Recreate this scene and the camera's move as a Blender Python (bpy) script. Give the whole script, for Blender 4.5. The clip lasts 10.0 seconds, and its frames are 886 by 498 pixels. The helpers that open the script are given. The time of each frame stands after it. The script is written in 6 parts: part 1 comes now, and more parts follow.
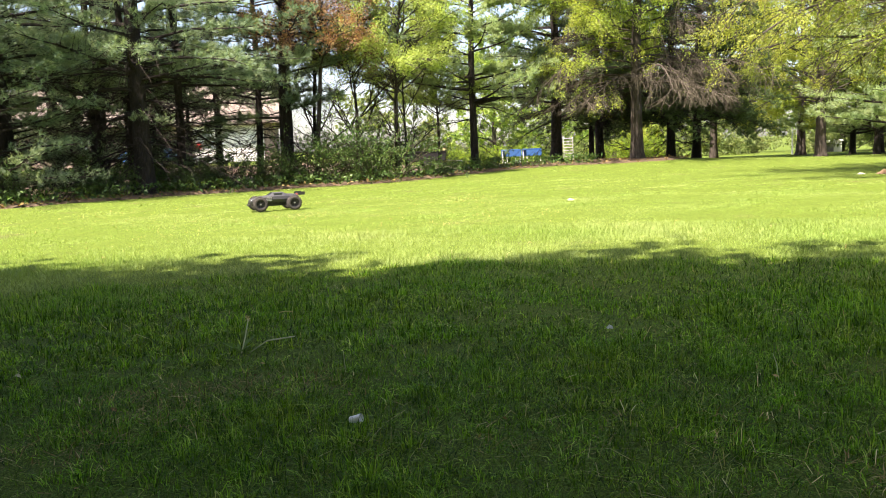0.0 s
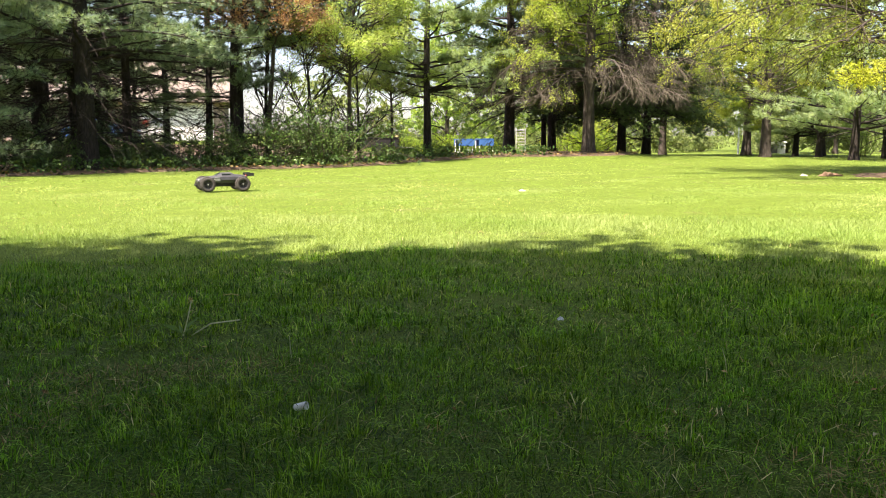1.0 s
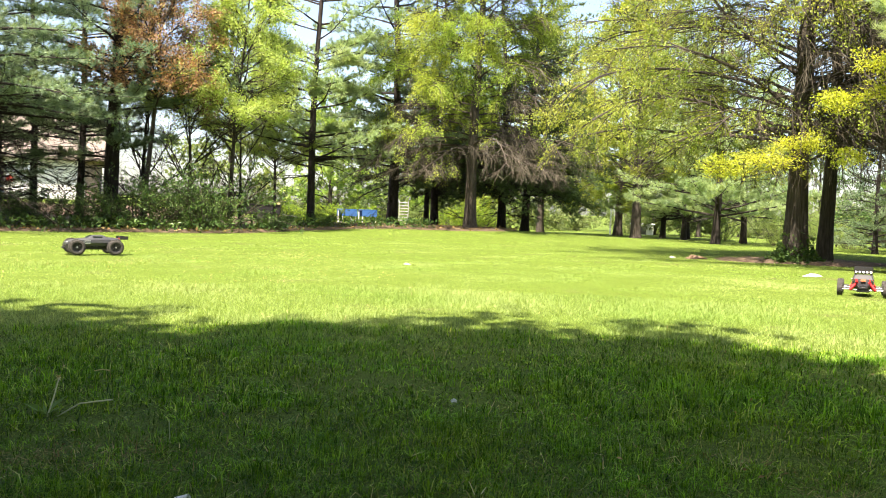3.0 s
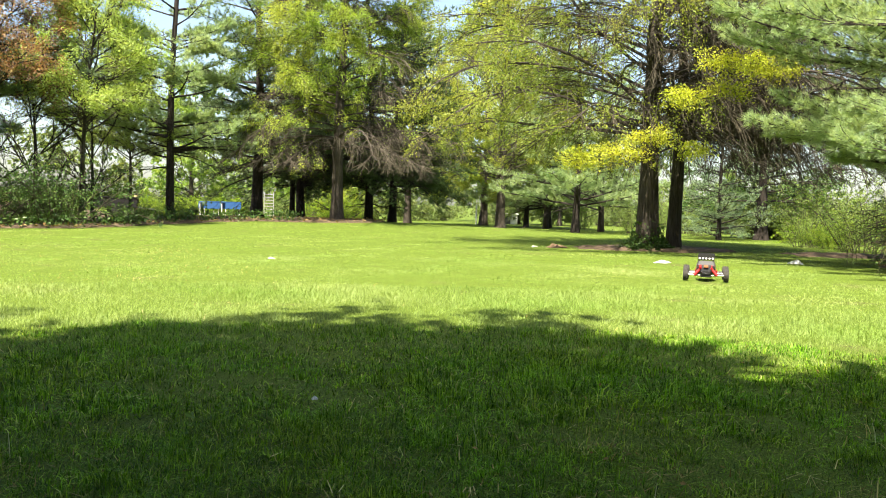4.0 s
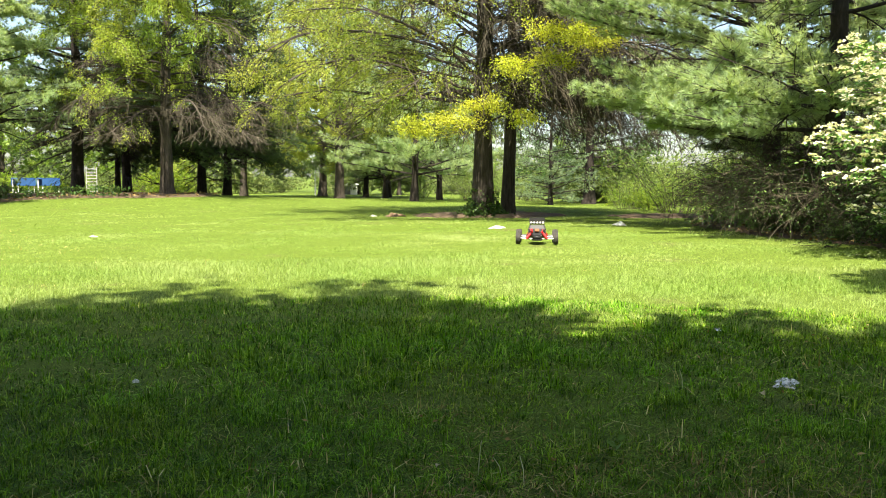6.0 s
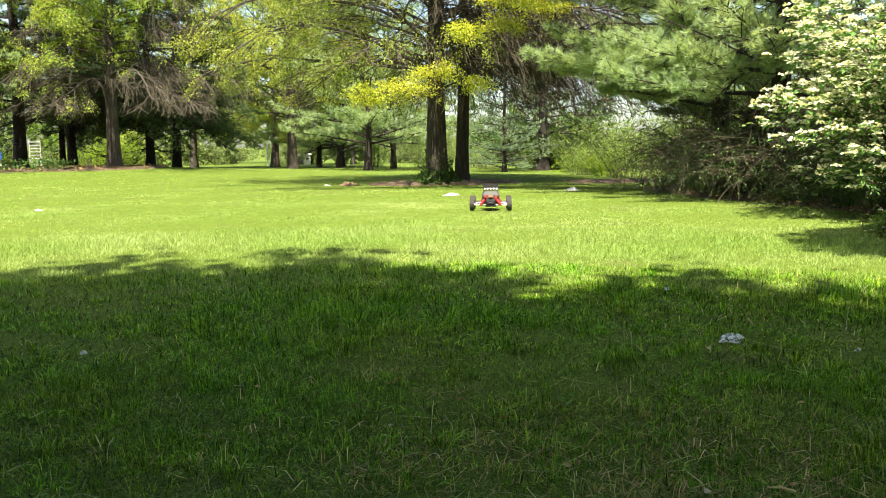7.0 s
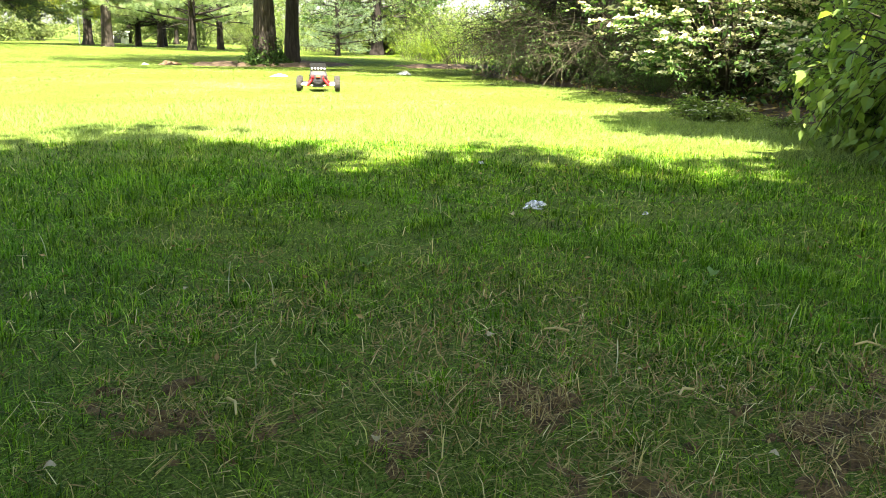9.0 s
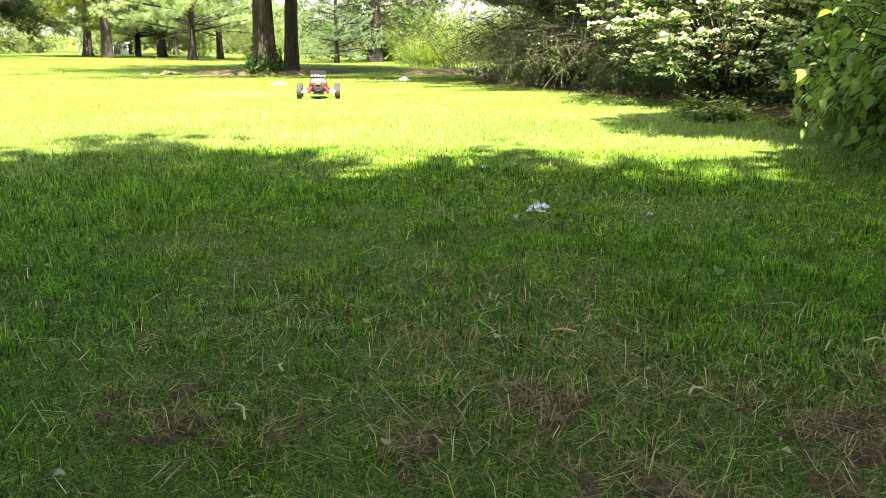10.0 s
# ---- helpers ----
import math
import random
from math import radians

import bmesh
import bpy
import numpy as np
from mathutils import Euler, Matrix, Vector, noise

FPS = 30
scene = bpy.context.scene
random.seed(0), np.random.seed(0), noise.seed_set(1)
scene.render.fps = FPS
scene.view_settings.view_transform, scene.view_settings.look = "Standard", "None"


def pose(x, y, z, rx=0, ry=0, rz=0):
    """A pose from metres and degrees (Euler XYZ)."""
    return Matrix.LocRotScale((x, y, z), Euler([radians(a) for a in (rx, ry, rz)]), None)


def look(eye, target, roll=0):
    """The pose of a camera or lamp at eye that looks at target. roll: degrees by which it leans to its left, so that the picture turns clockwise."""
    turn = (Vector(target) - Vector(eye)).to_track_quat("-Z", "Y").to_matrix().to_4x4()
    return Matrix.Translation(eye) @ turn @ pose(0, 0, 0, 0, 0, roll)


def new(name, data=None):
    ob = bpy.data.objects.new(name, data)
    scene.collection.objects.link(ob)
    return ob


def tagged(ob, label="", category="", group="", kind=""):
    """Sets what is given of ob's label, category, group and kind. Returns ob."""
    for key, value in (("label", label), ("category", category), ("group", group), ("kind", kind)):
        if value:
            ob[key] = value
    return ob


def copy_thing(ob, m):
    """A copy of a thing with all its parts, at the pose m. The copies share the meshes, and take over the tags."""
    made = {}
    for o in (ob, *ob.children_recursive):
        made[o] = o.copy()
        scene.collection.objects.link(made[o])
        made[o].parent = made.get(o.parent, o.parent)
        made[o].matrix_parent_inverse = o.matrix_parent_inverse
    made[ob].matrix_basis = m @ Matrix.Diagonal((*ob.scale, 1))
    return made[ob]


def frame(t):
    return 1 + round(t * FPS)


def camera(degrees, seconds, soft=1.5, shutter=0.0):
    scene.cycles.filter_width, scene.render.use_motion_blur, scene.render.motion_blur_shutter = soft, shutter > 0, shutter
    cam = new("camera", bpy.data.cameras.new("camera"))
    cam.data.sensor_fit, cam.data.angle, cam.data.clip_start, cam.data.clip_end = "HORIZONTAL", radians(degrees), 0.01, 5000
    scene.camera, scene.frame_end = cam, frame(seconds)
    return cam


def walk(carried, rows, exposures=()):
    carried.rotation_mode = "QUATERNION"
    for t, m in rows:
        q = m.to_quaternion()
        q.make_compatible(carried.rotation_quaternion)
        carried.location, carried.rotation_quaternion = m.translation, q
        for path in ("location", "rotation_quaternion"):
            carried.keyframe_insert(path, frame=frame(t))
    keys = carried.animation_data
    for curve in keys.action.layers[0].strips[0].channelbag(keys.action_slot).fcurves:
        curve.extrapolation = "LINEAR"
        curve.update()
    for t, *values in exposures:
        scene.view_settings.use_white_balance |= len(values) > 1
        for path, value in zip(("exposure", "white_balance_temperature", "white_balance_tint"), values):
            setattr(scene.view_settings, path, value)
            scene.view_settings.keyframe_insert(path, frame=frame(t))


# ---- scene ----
cam = camera(56.0, 10.0, soft=1.0)
PATH = [
    (0.0, (-0.009, -0.073, 0.689), (83.70, 2.31, -1.19)),
    (0.5, (-0.041, -0.040, 0.678), (83.90, 0.67, -0.78)),
    (1.0, (-0.018, -0.019, 0.678), (82.81, 0.13, -4.45)),
    (1.5, (-0.041, 0.010, 0.673), (83.10, -0.82, -5.35)),
    (2.0, (-0.077, 0.040, 0.682), (85.15, -2.17, -4.54)),
    (2.5, (-0.079, 0.061, 0.691), (87.01, -2.53, -6.99)),
    (2.7, (-0.073, 0.059, 0.694), (87.65, -2.41, -9.59)),
    (3.8, (-0.050, 0.007, 0.720), (87.40, -1.66, -18.86)),
    (4.0, (-0.038, 0.012, 0.724), (87.47, -1.65, -21.57)),
    (4.5, (-0.020, 0.004, 0.731), (87.50, -1.46, -25.51)),
    (5.0, (-0.000, 0.000, 0.720), (87.03, -1.30, -27.70)),
    (5.5, (0.011, 0.011, 0.718), (86.33, -0.95, -30.38)),
    (7.0, (0.032, -0.004, 0.698), (83.48, 0.42, -35.60)),
    (7.5, (0.035, 0.004, 0.680), (81.82, 0.06, -36.95)),
    (8.0, (0.031, 0.004, 0.671), (80.87, -0.12, -37.34)),
    (8.5, (0.059, -0.029, 0.631), (77.99, -1.19, -41.61)),
    (9.0, (0.104, -0.069, 0.623), (75.95, -1.21, -46.61)),
    (9.5, (0.103, -0.068, 0.622), (76.33, -0.24, -46.59)),
    (10.0, (0.101, -0.062, 0.616), (76.33, -0.29, -46.69)),
]
walk(cam, [(t, pose(*eye, *turn)) for t, eye, turn in PATH], [(0.0, 2.2, 6950, 20), (1.5, 2.2, 6950, 20), (2.5, 2.35, 6950, 18), (4.0, 2.05, 6950, 8), (6.9, 2.05, 6950, 6), (8.1, 2.34, 6950, 7), (8.5, 2.24, 6950, 8), (9.0, 3.0, 6950, 9), (10.0, 2.98, 6950, 9)])

# ---- world, sun ----
SUN_EL = radians(61.0)
SUN_X, SUN_Y = -0.66, -0.75          # horizontal way towards the sun
world = bpy.data.worlds.new("sky")
scene.world = world
world.use_nodes = True
wn = world.node_tree.nodes
sky = wn.new("ShaderNodeTexSky")
sky.sky_type = "NISHITA"
sky.sun_disc = False
sky.sun_elevation = SUN_EL
sky.sun_rotation = math.atan2(SUN_X, SUN_Y)
sky.air_density, sky.dust_density, sky.ozone_density = 1.0, 2.2, 1.0
wn["Background"].inputs["Strength"].default_value = 0.082
world.node_tree.links.new(sky.outputs[0], wn["Background"].inputs["Color"])
sun_data = bpy.data.lights.new("sun", "SUN")
sun_data.energy, sun_data.angle, sun_data.color = 5.0, radians(0.55), (1.0, 0.93, 0.80)
sun = new("sun", sun_data)
sun.matrix_world = look((SUN_X * 30, SUN_Y * 30, 30 * math.tan(SUN_EL)), (0, 0, 0))


# ---- materials ----
def nodes_of(name):
    mat = bpy.data.materials.new(name)
    mat.use_nodes = True
    nt = mat.node_tree
    return mat, nt, nt.nodes["Principled BSDF"], nt.nodes["Material Output"]


def ramp_node(nt, fac, stops):
    r = nt.nodes.new("ShaderNodeValToRGB")
    while len(r.color_ramp.elements) < len(stops):
        r.color_ramp.elements.new(0.5)
    for e, (p, c) in zip(r.color_ramp.elements, stops):
        e.position, e.color = p, (*c, 1)
    nt.links.new(fac, r.inputs[0])
    return r.outputs[0]


def noise_node(nt, scale, detail=4.0, rough=0.6, stretch=None):
    tc = nt.nodes.new("ShaderNodeTexCoord")
    n = nt.nodes.new("ShaderNodeTexNoise")
    n.inputs["Scale"].default_value, n.inputs["Detail"].default_value, n.inputs["Roughness"].default_value = scale, detail, rough
    src = tc.outputs["Object"]
    if stretch:
        mp = nt.nodes.new("ShaderNodeMapping")
        mp.inputs["Scale"].default_value = stretch
        nt.links.new(src, mp.inputs["Vector"])
        src = mp.outputs["Vector"]
    nt.links.new(src, n.inputs["Vector"])
    return n.outputs["Fac"]


def mix_node(nt, a, b, fac, how="MIX"):
    m = nt.nodes.new("ShaderNodeMix")
    m.data_type, m.blend_type = "RGBA", how
    for sock, v in ((m.inputs[6], a), (m.inputs[7], b)):
        if isinstance(v, tuple):
            sock.default_value = (*v, 1)
        else:
            nt.links.new(v, sock)
    if isinstance(fac, float):
        m.inputs[0].default_value = fac
    else:
        nt.links.new(fac, m.inputs[0])
    return m.outputs[2]


def bump_into(nt, bsdf, height, strength=0.5, distance=0.02):
    b = nt.nodes.new("ShaderNodeBump")
    b.inputs["Strength"].default_value, b.inputs["Distance"].default_value = strength, distance
    nt.links.new(height, b.inputs["Height"])
    nt.links.new(b.outputs[0], bsdf.inputs["Normal"])


def leaf_mat(name, stops, glow=0.4, rough=0.5, patch=0.5, patch_tone=(0.75, 0.85, 0.7), shine=0.22):
    """Leaves: a colour each, patches of tone over the crown, light let through."""
    mat, nt, bsdf, out = nodes_of(name)
    geo = nt.nodes.new("ShaderNodeNewGeometry")
    col = ramp_node(nt, geo.outputs["Random Per Island"], stops)
    n = noise_node(nt, patch, 2.0)
    r = ramp_node(nt, n, [(0.35, patch_tone), (0.65, (1.0, 1.0, 1.0))])
    col = mix_node(nt, col, r, 1.0, "MULTIPLY")
    nt.links.new(col, bsdf.inputs["Base Color"])
    bsdf.inputs["Roughness"].default_value = rough
    bsdf.inputs["Specular IOR Level"].default_value = shine
    tr = nt.nodes.new("ShaderNodeBsdfTranslucent")
    warm = mix_node(nt, col, (1.25, 1.15, 0.55), 1.0, "MULTIPLY")
    nt.links.new(warm, tr.inputs["Color"])
    ms = nt.nodes.new("ShaderNodeMixShader")
    ms.inputs[0].default_value = glow
    nt.links.new(bsdf.outputs[0], ms.inputs[1])
    nt.links.new(tr.outputs[0], ms.inputs[2])
    nt.links.new(ms.outputs[0], out.inputs["Surface"])
    return mat


def rough_mat(name, stops, scale, rough=0.9, bump=0.5, depth=0.02, stretch=None, second=None):
    """Bark, soil, stone and the like: noise colour at two scales, with relief."""
    mat, nt, bsdf, out = nodes_of(name)
    n = noise_node(nt, scale, 6.0, 0.65, stretch)
    col = ramp_node(nt, n, stops)
    big = noise_node(nt, scale * 0.12, 3.0)
    tone = ramp_node(nt, big, [(0.3, second or (0.7, 0.7, 0.7)), (0.7, (1.0, 1.0, 1.0))])
    nt.links.new(mix_node(nt, col, tone, 1.0, "MULTIPLY"), bsdf.inputs["Base Color"])
    bsdf.inputs["Roughness"].default_value = rough
    bsdf.inputs["Specular IOR Level"].default_value = 0.25
    bump_into(nt, bsdf, n, bump, depth)
    return mat


def plain_mat(name, color, rough=0.5, metal=0.0, wear=0.25, scale=9.0):
    mat, nt, bsdf, out = nodes_of(name)
    n = noise_node(nt, scale, 5.0)
    dark = tuple(c * (1 - wear) for c in color)
    nt.links.new(ramp_node(nt, n, [(0.3, dark), (0.7, color)]), bsdf.inputs["Base Color"])
    bsdf.inputs["Roughness"].default_value, bsdf.inputs["Metallic"].default_value = rough, metal
    bump_into(nt, bsdf, n, 0.1, 0.004)
    return mat


M_BARK_OAK = rough_mat("oak_bark", [(0.3, (0.028, 0.023, 0.019)), (0.5, (0.068, 0.056, 0.046)), (0.72, (0.125, 0.106, 0.09))], 5.0, bump=1.0, depth=0.05, stretch=(6, 6, 0.7))
M_BARK_PINE = rough_mat("pine_bark", [(0.3, (0.014, 0.011, 0.01)), (0.55, (0.034, 0.027, 0.023)), (0.75, (0.065, 0.054, 0.047))], 6.0, bump=1.0, depth=0.04, stretch=(4, 4, 1.0))
M_TWIG = rough_mat("twig_bark", [(0.3, (0.042, 0.036, 0.026)), (0.7, (0.105, 0.09, 0.066))], 9.0, bump=0.3)
M_BRAMBLE = rough_mat("bramble_bark", [(0.3, (0.032, 0.027, 0.018)), (0.7, (0.095, 0.08, 0.055))], 9.0, bump=0.3)
M_NEEDLE = leaf_mat("pine_needles", [(0.0, (0.12, 0.185, 0.115)), (0.5, (0.205, 0.29, 0.175)), (1.0, (0.40, 0.48, 0.31))], 0.35, 0.5, 0.7, (0.65, 0.78, 0.75), 0.35)
M_NEEDLE_PALE = leaf_mat("pale_pine_needles", [(0.0, (0.26, 0.36, 0.19)), (0.5, (0.35, 0.45, 0.25)), (1.0, (0.46, 0.54, 0.32))], 0.5, 0.5, 0.6, (0.75, 0.85, 0.8))
M_YOUNG_LEAF = leaf_mat("pale_young_leaves", [(0.0, (0.29, 0.40, 0.11)), (0.5, (0.38, 0.49, 0.15)), (1.0, (0.47, 0.55, 0.20))], 0.5, 0.45, 0.6)
M_MESH = plain_mat("windscreen_mesh", (0.06, 0.06, 0.062), 0.8)
M_NEEDLE_DARK = leaf_mat("dark_spruce_needles", [(0.0, (0.05, 0.085, 0.034)), (0.6, (0.095, 0.150, 0.055)), (1.0, (0.16, 0.215, 0.08))], 0.25, 0.6, 0.7, (0.6, 0.7, 0.6))
M_OAK_LEAF = leaf_mat("young_oak_leaves", [(0.0, (0.322, 0.380, 0.081)), (0.5, (0.425, 0.471, 0.098)), (1.0, (0.529, 0.540, 0.127))], 0.52, 0.45, 0.55, (0.55, 0.75, 0.6))
M_SPRING_OAK = leaf_mat("fresh_oak_leaves", [(0.0, (0.26, 0.33, 0.06)), (0.5, (0.35, 0.42, 0.08)), (1.0, (0.44, 0.50, 0.105))], 0.52, 0.45, 0.55, (0.55, 0.75, 0.6))
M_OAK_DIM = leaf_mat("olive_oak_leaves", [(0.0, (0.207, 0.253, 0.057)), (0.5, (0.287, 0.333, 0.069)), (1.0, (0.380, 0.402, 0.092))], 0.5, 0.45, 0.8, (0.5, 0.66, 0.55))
# sprays of the olive oak, brighter: sunlight is put into the leaf colour
M_SUNLIT_GOLD_LEAF = leaf_mat("sunlit_golden_oak_leaves", [(0.0, (0.36, 0.42, 0.06)), (0.5, (0.48, 0.52, 0.08)), (1.0, (0.58, 0.59, 0.11))], 0.5, 0.45, 0.8, (0.75, 0.85, 0.6))
M_GREEN_LEAF = leaf_mat("spring_leaves", [(0.0, (0.180, 0.276, 0.078)), (0.5, (0.240, 0.348, 0.096)), (1.0, (0.336, 0.420, 0.132))], 0.5, 0.45, 0.5)
M_FAR_LEAF = leaf_mat("far_leaves", [(0.0, (0.085, 0.125, 0.05)), (0.5, (0.165, 0.22, 0.085)), (1.0, (0.28, 0.32, 0.14))], 0.45, 0.55, 0.35)
M_RED_LEAF = leaf_mat("reddish_young_leaves", [(0.0, (0.26, 0.14, 0.09)), (0.5, (0.38, 0.22, 0.14)), (0.85, (0.44, 0.32, 0.17)), (1.0, (0.36, 0.37, 0.12))], 0.4, 0.5, 0.6, (0.8, 0.75, 0.7))
M_SHRUB_LEAF = leaf_mat("shrub_leaves", [(0.0, (0.035, 0.077, 0.023)), (0.5, (0.075, 0.144, 0.039)), (1.0, (0.150, 0.231, 0.065))], 0.3, 0.4, 0.9, (0.6, 0.7, 0.6))
M_BRIGHT_SHRUB = leaf_mat("bright_shrub_leaves", [(0.0, (0.12, 0.22, 0.02)), (0.5, (0.20, 0.31, 0.03)), (1.0, (0.32, 0.40, 0.05))], 0.4, 0.45, 1.0)
M_BROAD_LEAF = leaf_mat("broad_leaves", [(0.0, (0.076, 0.169, 0.045)), (0.6, (0.143, 0.278, 0.077)), (1.0, (0.270, 0.405, 0.132))], 0.3, 0.32, 1.2, (0.7, 0.8, 0.7))
M_PETAL = leaf_mat("white_petals", [(0.0, (0.62, 0.62, 0.48)), (0.5, (0.76, 0.76, 0.66)), (1.0, (0.84, 0.83, 0.76))], 0.3, 0.6, 2.0, (0.85, 0.9, 0.8))
M_STRAW = leaf_mat("dry_grass", [(0.0, (0.30, 0.215, 0.09)), (0.5, (0.52, 0.41, 0.19)), (1.0, (0.74, 0.62, 0.36))], 0.2, 0.5, 1.5)
M_DRY_LEAF = leaf_mat("dry_leaves", [(0.0, (0.15, 0.085, 0.03)), (0.5, (0.28, 0.18, 0.072)), (1.0, (0.45, 0.34, 0.16))], 0.15, 0.7, 1.5)


def grass_mat(name, stops, tones, glow, scales, shine=0.1):
    """Grass: a colour to each blade, changing in hue over the lawn at two scales."""
    mat, nt, bsdf, out = nodes_of(name)
    geo = nt.nodes.new("ShaderNodeNewGeometry")
    col = ramp_node(nt, geo.outputs["Random Per Island"], stops)
    for scale, tone in zip(scales, tones):
        n = noise_node(nt, scale, 4.0, 0.65)
        col = mix_node(nt, col, ramp_node(nt, n, tone), 1.0, "MULTIPLY")
    nt.links.new(col, bsdf.inputs["Base Color"])
    bsdf.inputs["Roughness"].default_value = 0.42
    bsdf.inputs["Specular IOR Level"].default_value = shine
    tr = nt.nodes.new("ShaderNodeBsdfTranslucent")
    nt.links.new(mix_node(nt, col, (1.2, 1.15, 0.6), 1.0, "MULTIPLY"), tr.inputs["Color"])
    ms = nt.nodes.new("ShaderNodeMixShader")
    ms.inputs[0].default_value = glow
    nt.links.new(bsdf.outputs[0], ms.inputs[1])
    nt.links.new(tr.outputs[0], ms.inputs[2])
    nt.links.new(ms.outputs[0], out.inputs["Surface"])
    return mat


# near blades of the lawn, with its shade put into a deeper green
M_GRASS_SHADE = grass_mat("shaded_grass_blades", [(0.0, (0.03, 0.072, 0.004)), (0.35, (0.09, 0.19, 0.011)), (0.65, (0.19, 0.345, 0.022)), (0.9, (0.32, 0.48, 0.05)), (0.98, (0.47, 0.54, 0.13)), (1.0, (0.62, 0.57, 0.30))],
                    [[(0.36, (0.44, 0.54, 0.42)), (0.64, (1.12, 1.24, 1.05))], [(0.35, (1.12, 0.98, 0.92)), (0.6, (0.9, 1.04, 0.88))]], 0.3, (8.0, 1.5), 0.1)
# dull olive mat; its darkest stops also hold the shade of the gaps
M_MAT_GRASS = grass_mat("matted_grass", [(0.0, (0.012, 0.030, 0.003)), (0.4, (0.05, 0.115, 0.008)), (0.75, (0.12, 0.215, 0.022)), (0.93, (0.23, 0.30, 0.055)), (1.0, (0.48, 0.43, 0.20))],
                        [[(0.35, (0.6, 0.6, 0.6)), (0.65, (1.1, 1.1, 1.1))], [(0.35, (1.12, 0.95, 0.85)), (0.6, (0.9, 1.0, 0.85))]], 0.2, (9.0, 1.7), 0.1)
# the same lawn further out, brighter: sunlight is put into the colour
M_GRASS_FAR_LIT = grass_mat("sunlit_lawn_blades", [(0.0, (0.18, 0.25, 0.065)), (0.5, (0.23, 0.31, 0.086)), (1.0, (0.285, 0.36, 0.114))],
                        [[(0.36, (0.78, 0.85, 0.75)), (0.64, (1.05, 1.04, 1.1))], [(0.36, (1.28, 1.16, 1.5)), (0.6, (0.84, 0.94, 0.78))]], 0.35, (1.6, 0.4))


def ground_mat():
    mat, nt, bsdf, out = nodes_of("lawn_ground")
    fine = noise_node(nt, 160.0, 6.0, 0.7)
    mid = noise_node(nt, 0.9, 5.0, 0.6)
    green = ramp_node(nt, fine, [(0.36, (0.02, 0.03, 0.004)), (0.5, (0.065, 0.10, 0.013)), (0.66, (0.17, 0.23, 0.04))])
    soil = ramp_node(nt, fine, [(0.36, (0.018, 0.012, 0.008)), (0.62, (0.15, 0.11, 0.07))])
    bare = ramp_node(nt, mid, [(0.6, (0.0, 0.0, 0.0)), (0.72, (0.6, 0.6, 0.6))])
    nt.links.new(mix_node(nt, green, soil, bare), bsdf.inputs["Base Color"])
    bsdf.inputs["Roughness"].default_value = 0.95
    bsdf.inputs["Specular IOR Level"].default_value = 0.1
    bump_into(nt, bsdf, fine, 0.5, 0.006)
    return mat


M_GROUND = ground_mat()
M_LITTER = rough_mat("leaf_litter", [(0.28, (0.035, 0.025, 0.017)), (0.5, (0.095, 0.066, 0.044)), (0.75, (0.20, 0.145, 0.098))], 11.0, bump=0.9, depth=0.03)


M_WHITE = plain_mat("white_paint", (0.78, 0.78, 0.76), 0.6, wear=0.15)
M_SIDING = plain_mat("white_siding", (0.8, 0.79, 0.77), 0.7, wear=0.08, scale=2.0)
M_BRICK = rough_mat("weathered_brick", [(0.3, (0.20, 0.14, 0.12)), (0.7, (0.36, 0.28, 0.24))], 8.0, 0.9, 0.3)
M_SHINGLE = rough_mat("roof_shingles", [(0.3, (0.13, 0.105, 0.09)), (0.7, (0.25, 0.21, 0.18))], 6.0, 0.9, 0.4)
M_GLASS_DARK = plain_mat("dark_glass", (0.02, 0.025, 0.03), 0.08, wear=0.1)
M_BLUE = plain_mat("blue_plastic", (0.05, 0.15, 0.40), 0.45, wear=0.3)
M_RUNG = plain_mat("weathered_white", (0.4, 0.4, 0.38), 0.6)
M_BLACK = plain_mat("black_plastic", (0.018, 0.018, 0.02), 0.45, wear=0.4)
M_STEEL = plain_mat("galvanised_steel", (0.5, 0.5, 0.5), 0.35, 0.9)
M_RED = plain_mat("red_paint", (0.42, 0.012, 0.015), 0.4, wear=0.2)
M_YELLOW = plain_mat("yellow_paint", (0.50, 0.40, 0.20), 0.6, wear=0.3)
M_RUBBER = plain_mat("tyre_rubber", (0.028, 0.026, 0.025), 0.85, wear=0.4, scale=40)
M_DUST = plain_mat("dusty_rubber", (0.055, 0.05, 0.045), 0.95, wear=0.5, scale=25)
M_GREY = plain_mat("grey_body", (0.055, 0.056, 0.062), 0.35, wear=0.3)
M_SILVER = plain_mat("silver_rim", (0.55, 0.55, 0.56), 0.35, 0.8)
M_ORANGE = plain_mat("orange_panel", (0.3, 0.1, 0.04), 0.45, wear=0.35)
M_WRAP = plain_mat("brown_wrapping", (0.16, 0.10, 0.06), 0.7)


def plastic_mat():
    mat, nt, bsdf, out = nodes_of("thin_white_plastic")
    n = noise_node(nt, 30.0, 5.0)
    nt.links.new(ramp_node(nt, n, [(0.3, (0.42, 0.43, 0.43)), (0.7, (0.66, 0.67, 0.67))]), bsdf.inputs["Base Color"])
    bsdf.inputs["Roughness"].default_value = 0.28
    tr = nt.nodes.new("ShaderNodeBsdfTranslucent")
    tr.inputs["Color"].default_value = (0.8, 0.82, 0.82, 1)
    ms = nt.nodes.new("ShaderNodeMixShader")
    ms.inputs[0].default_value = 0.35
    nt.links.new(bsdf.outputs[0], ms.inputs[1])
    nt.links.new(tr.outputs[0], ms.inputs[2])
    nt.links.new(ms.outputs[0], out.inputs["Surface"])
    bump_into(nt, bsdf, n, 0.6, 0.01)
    return mat


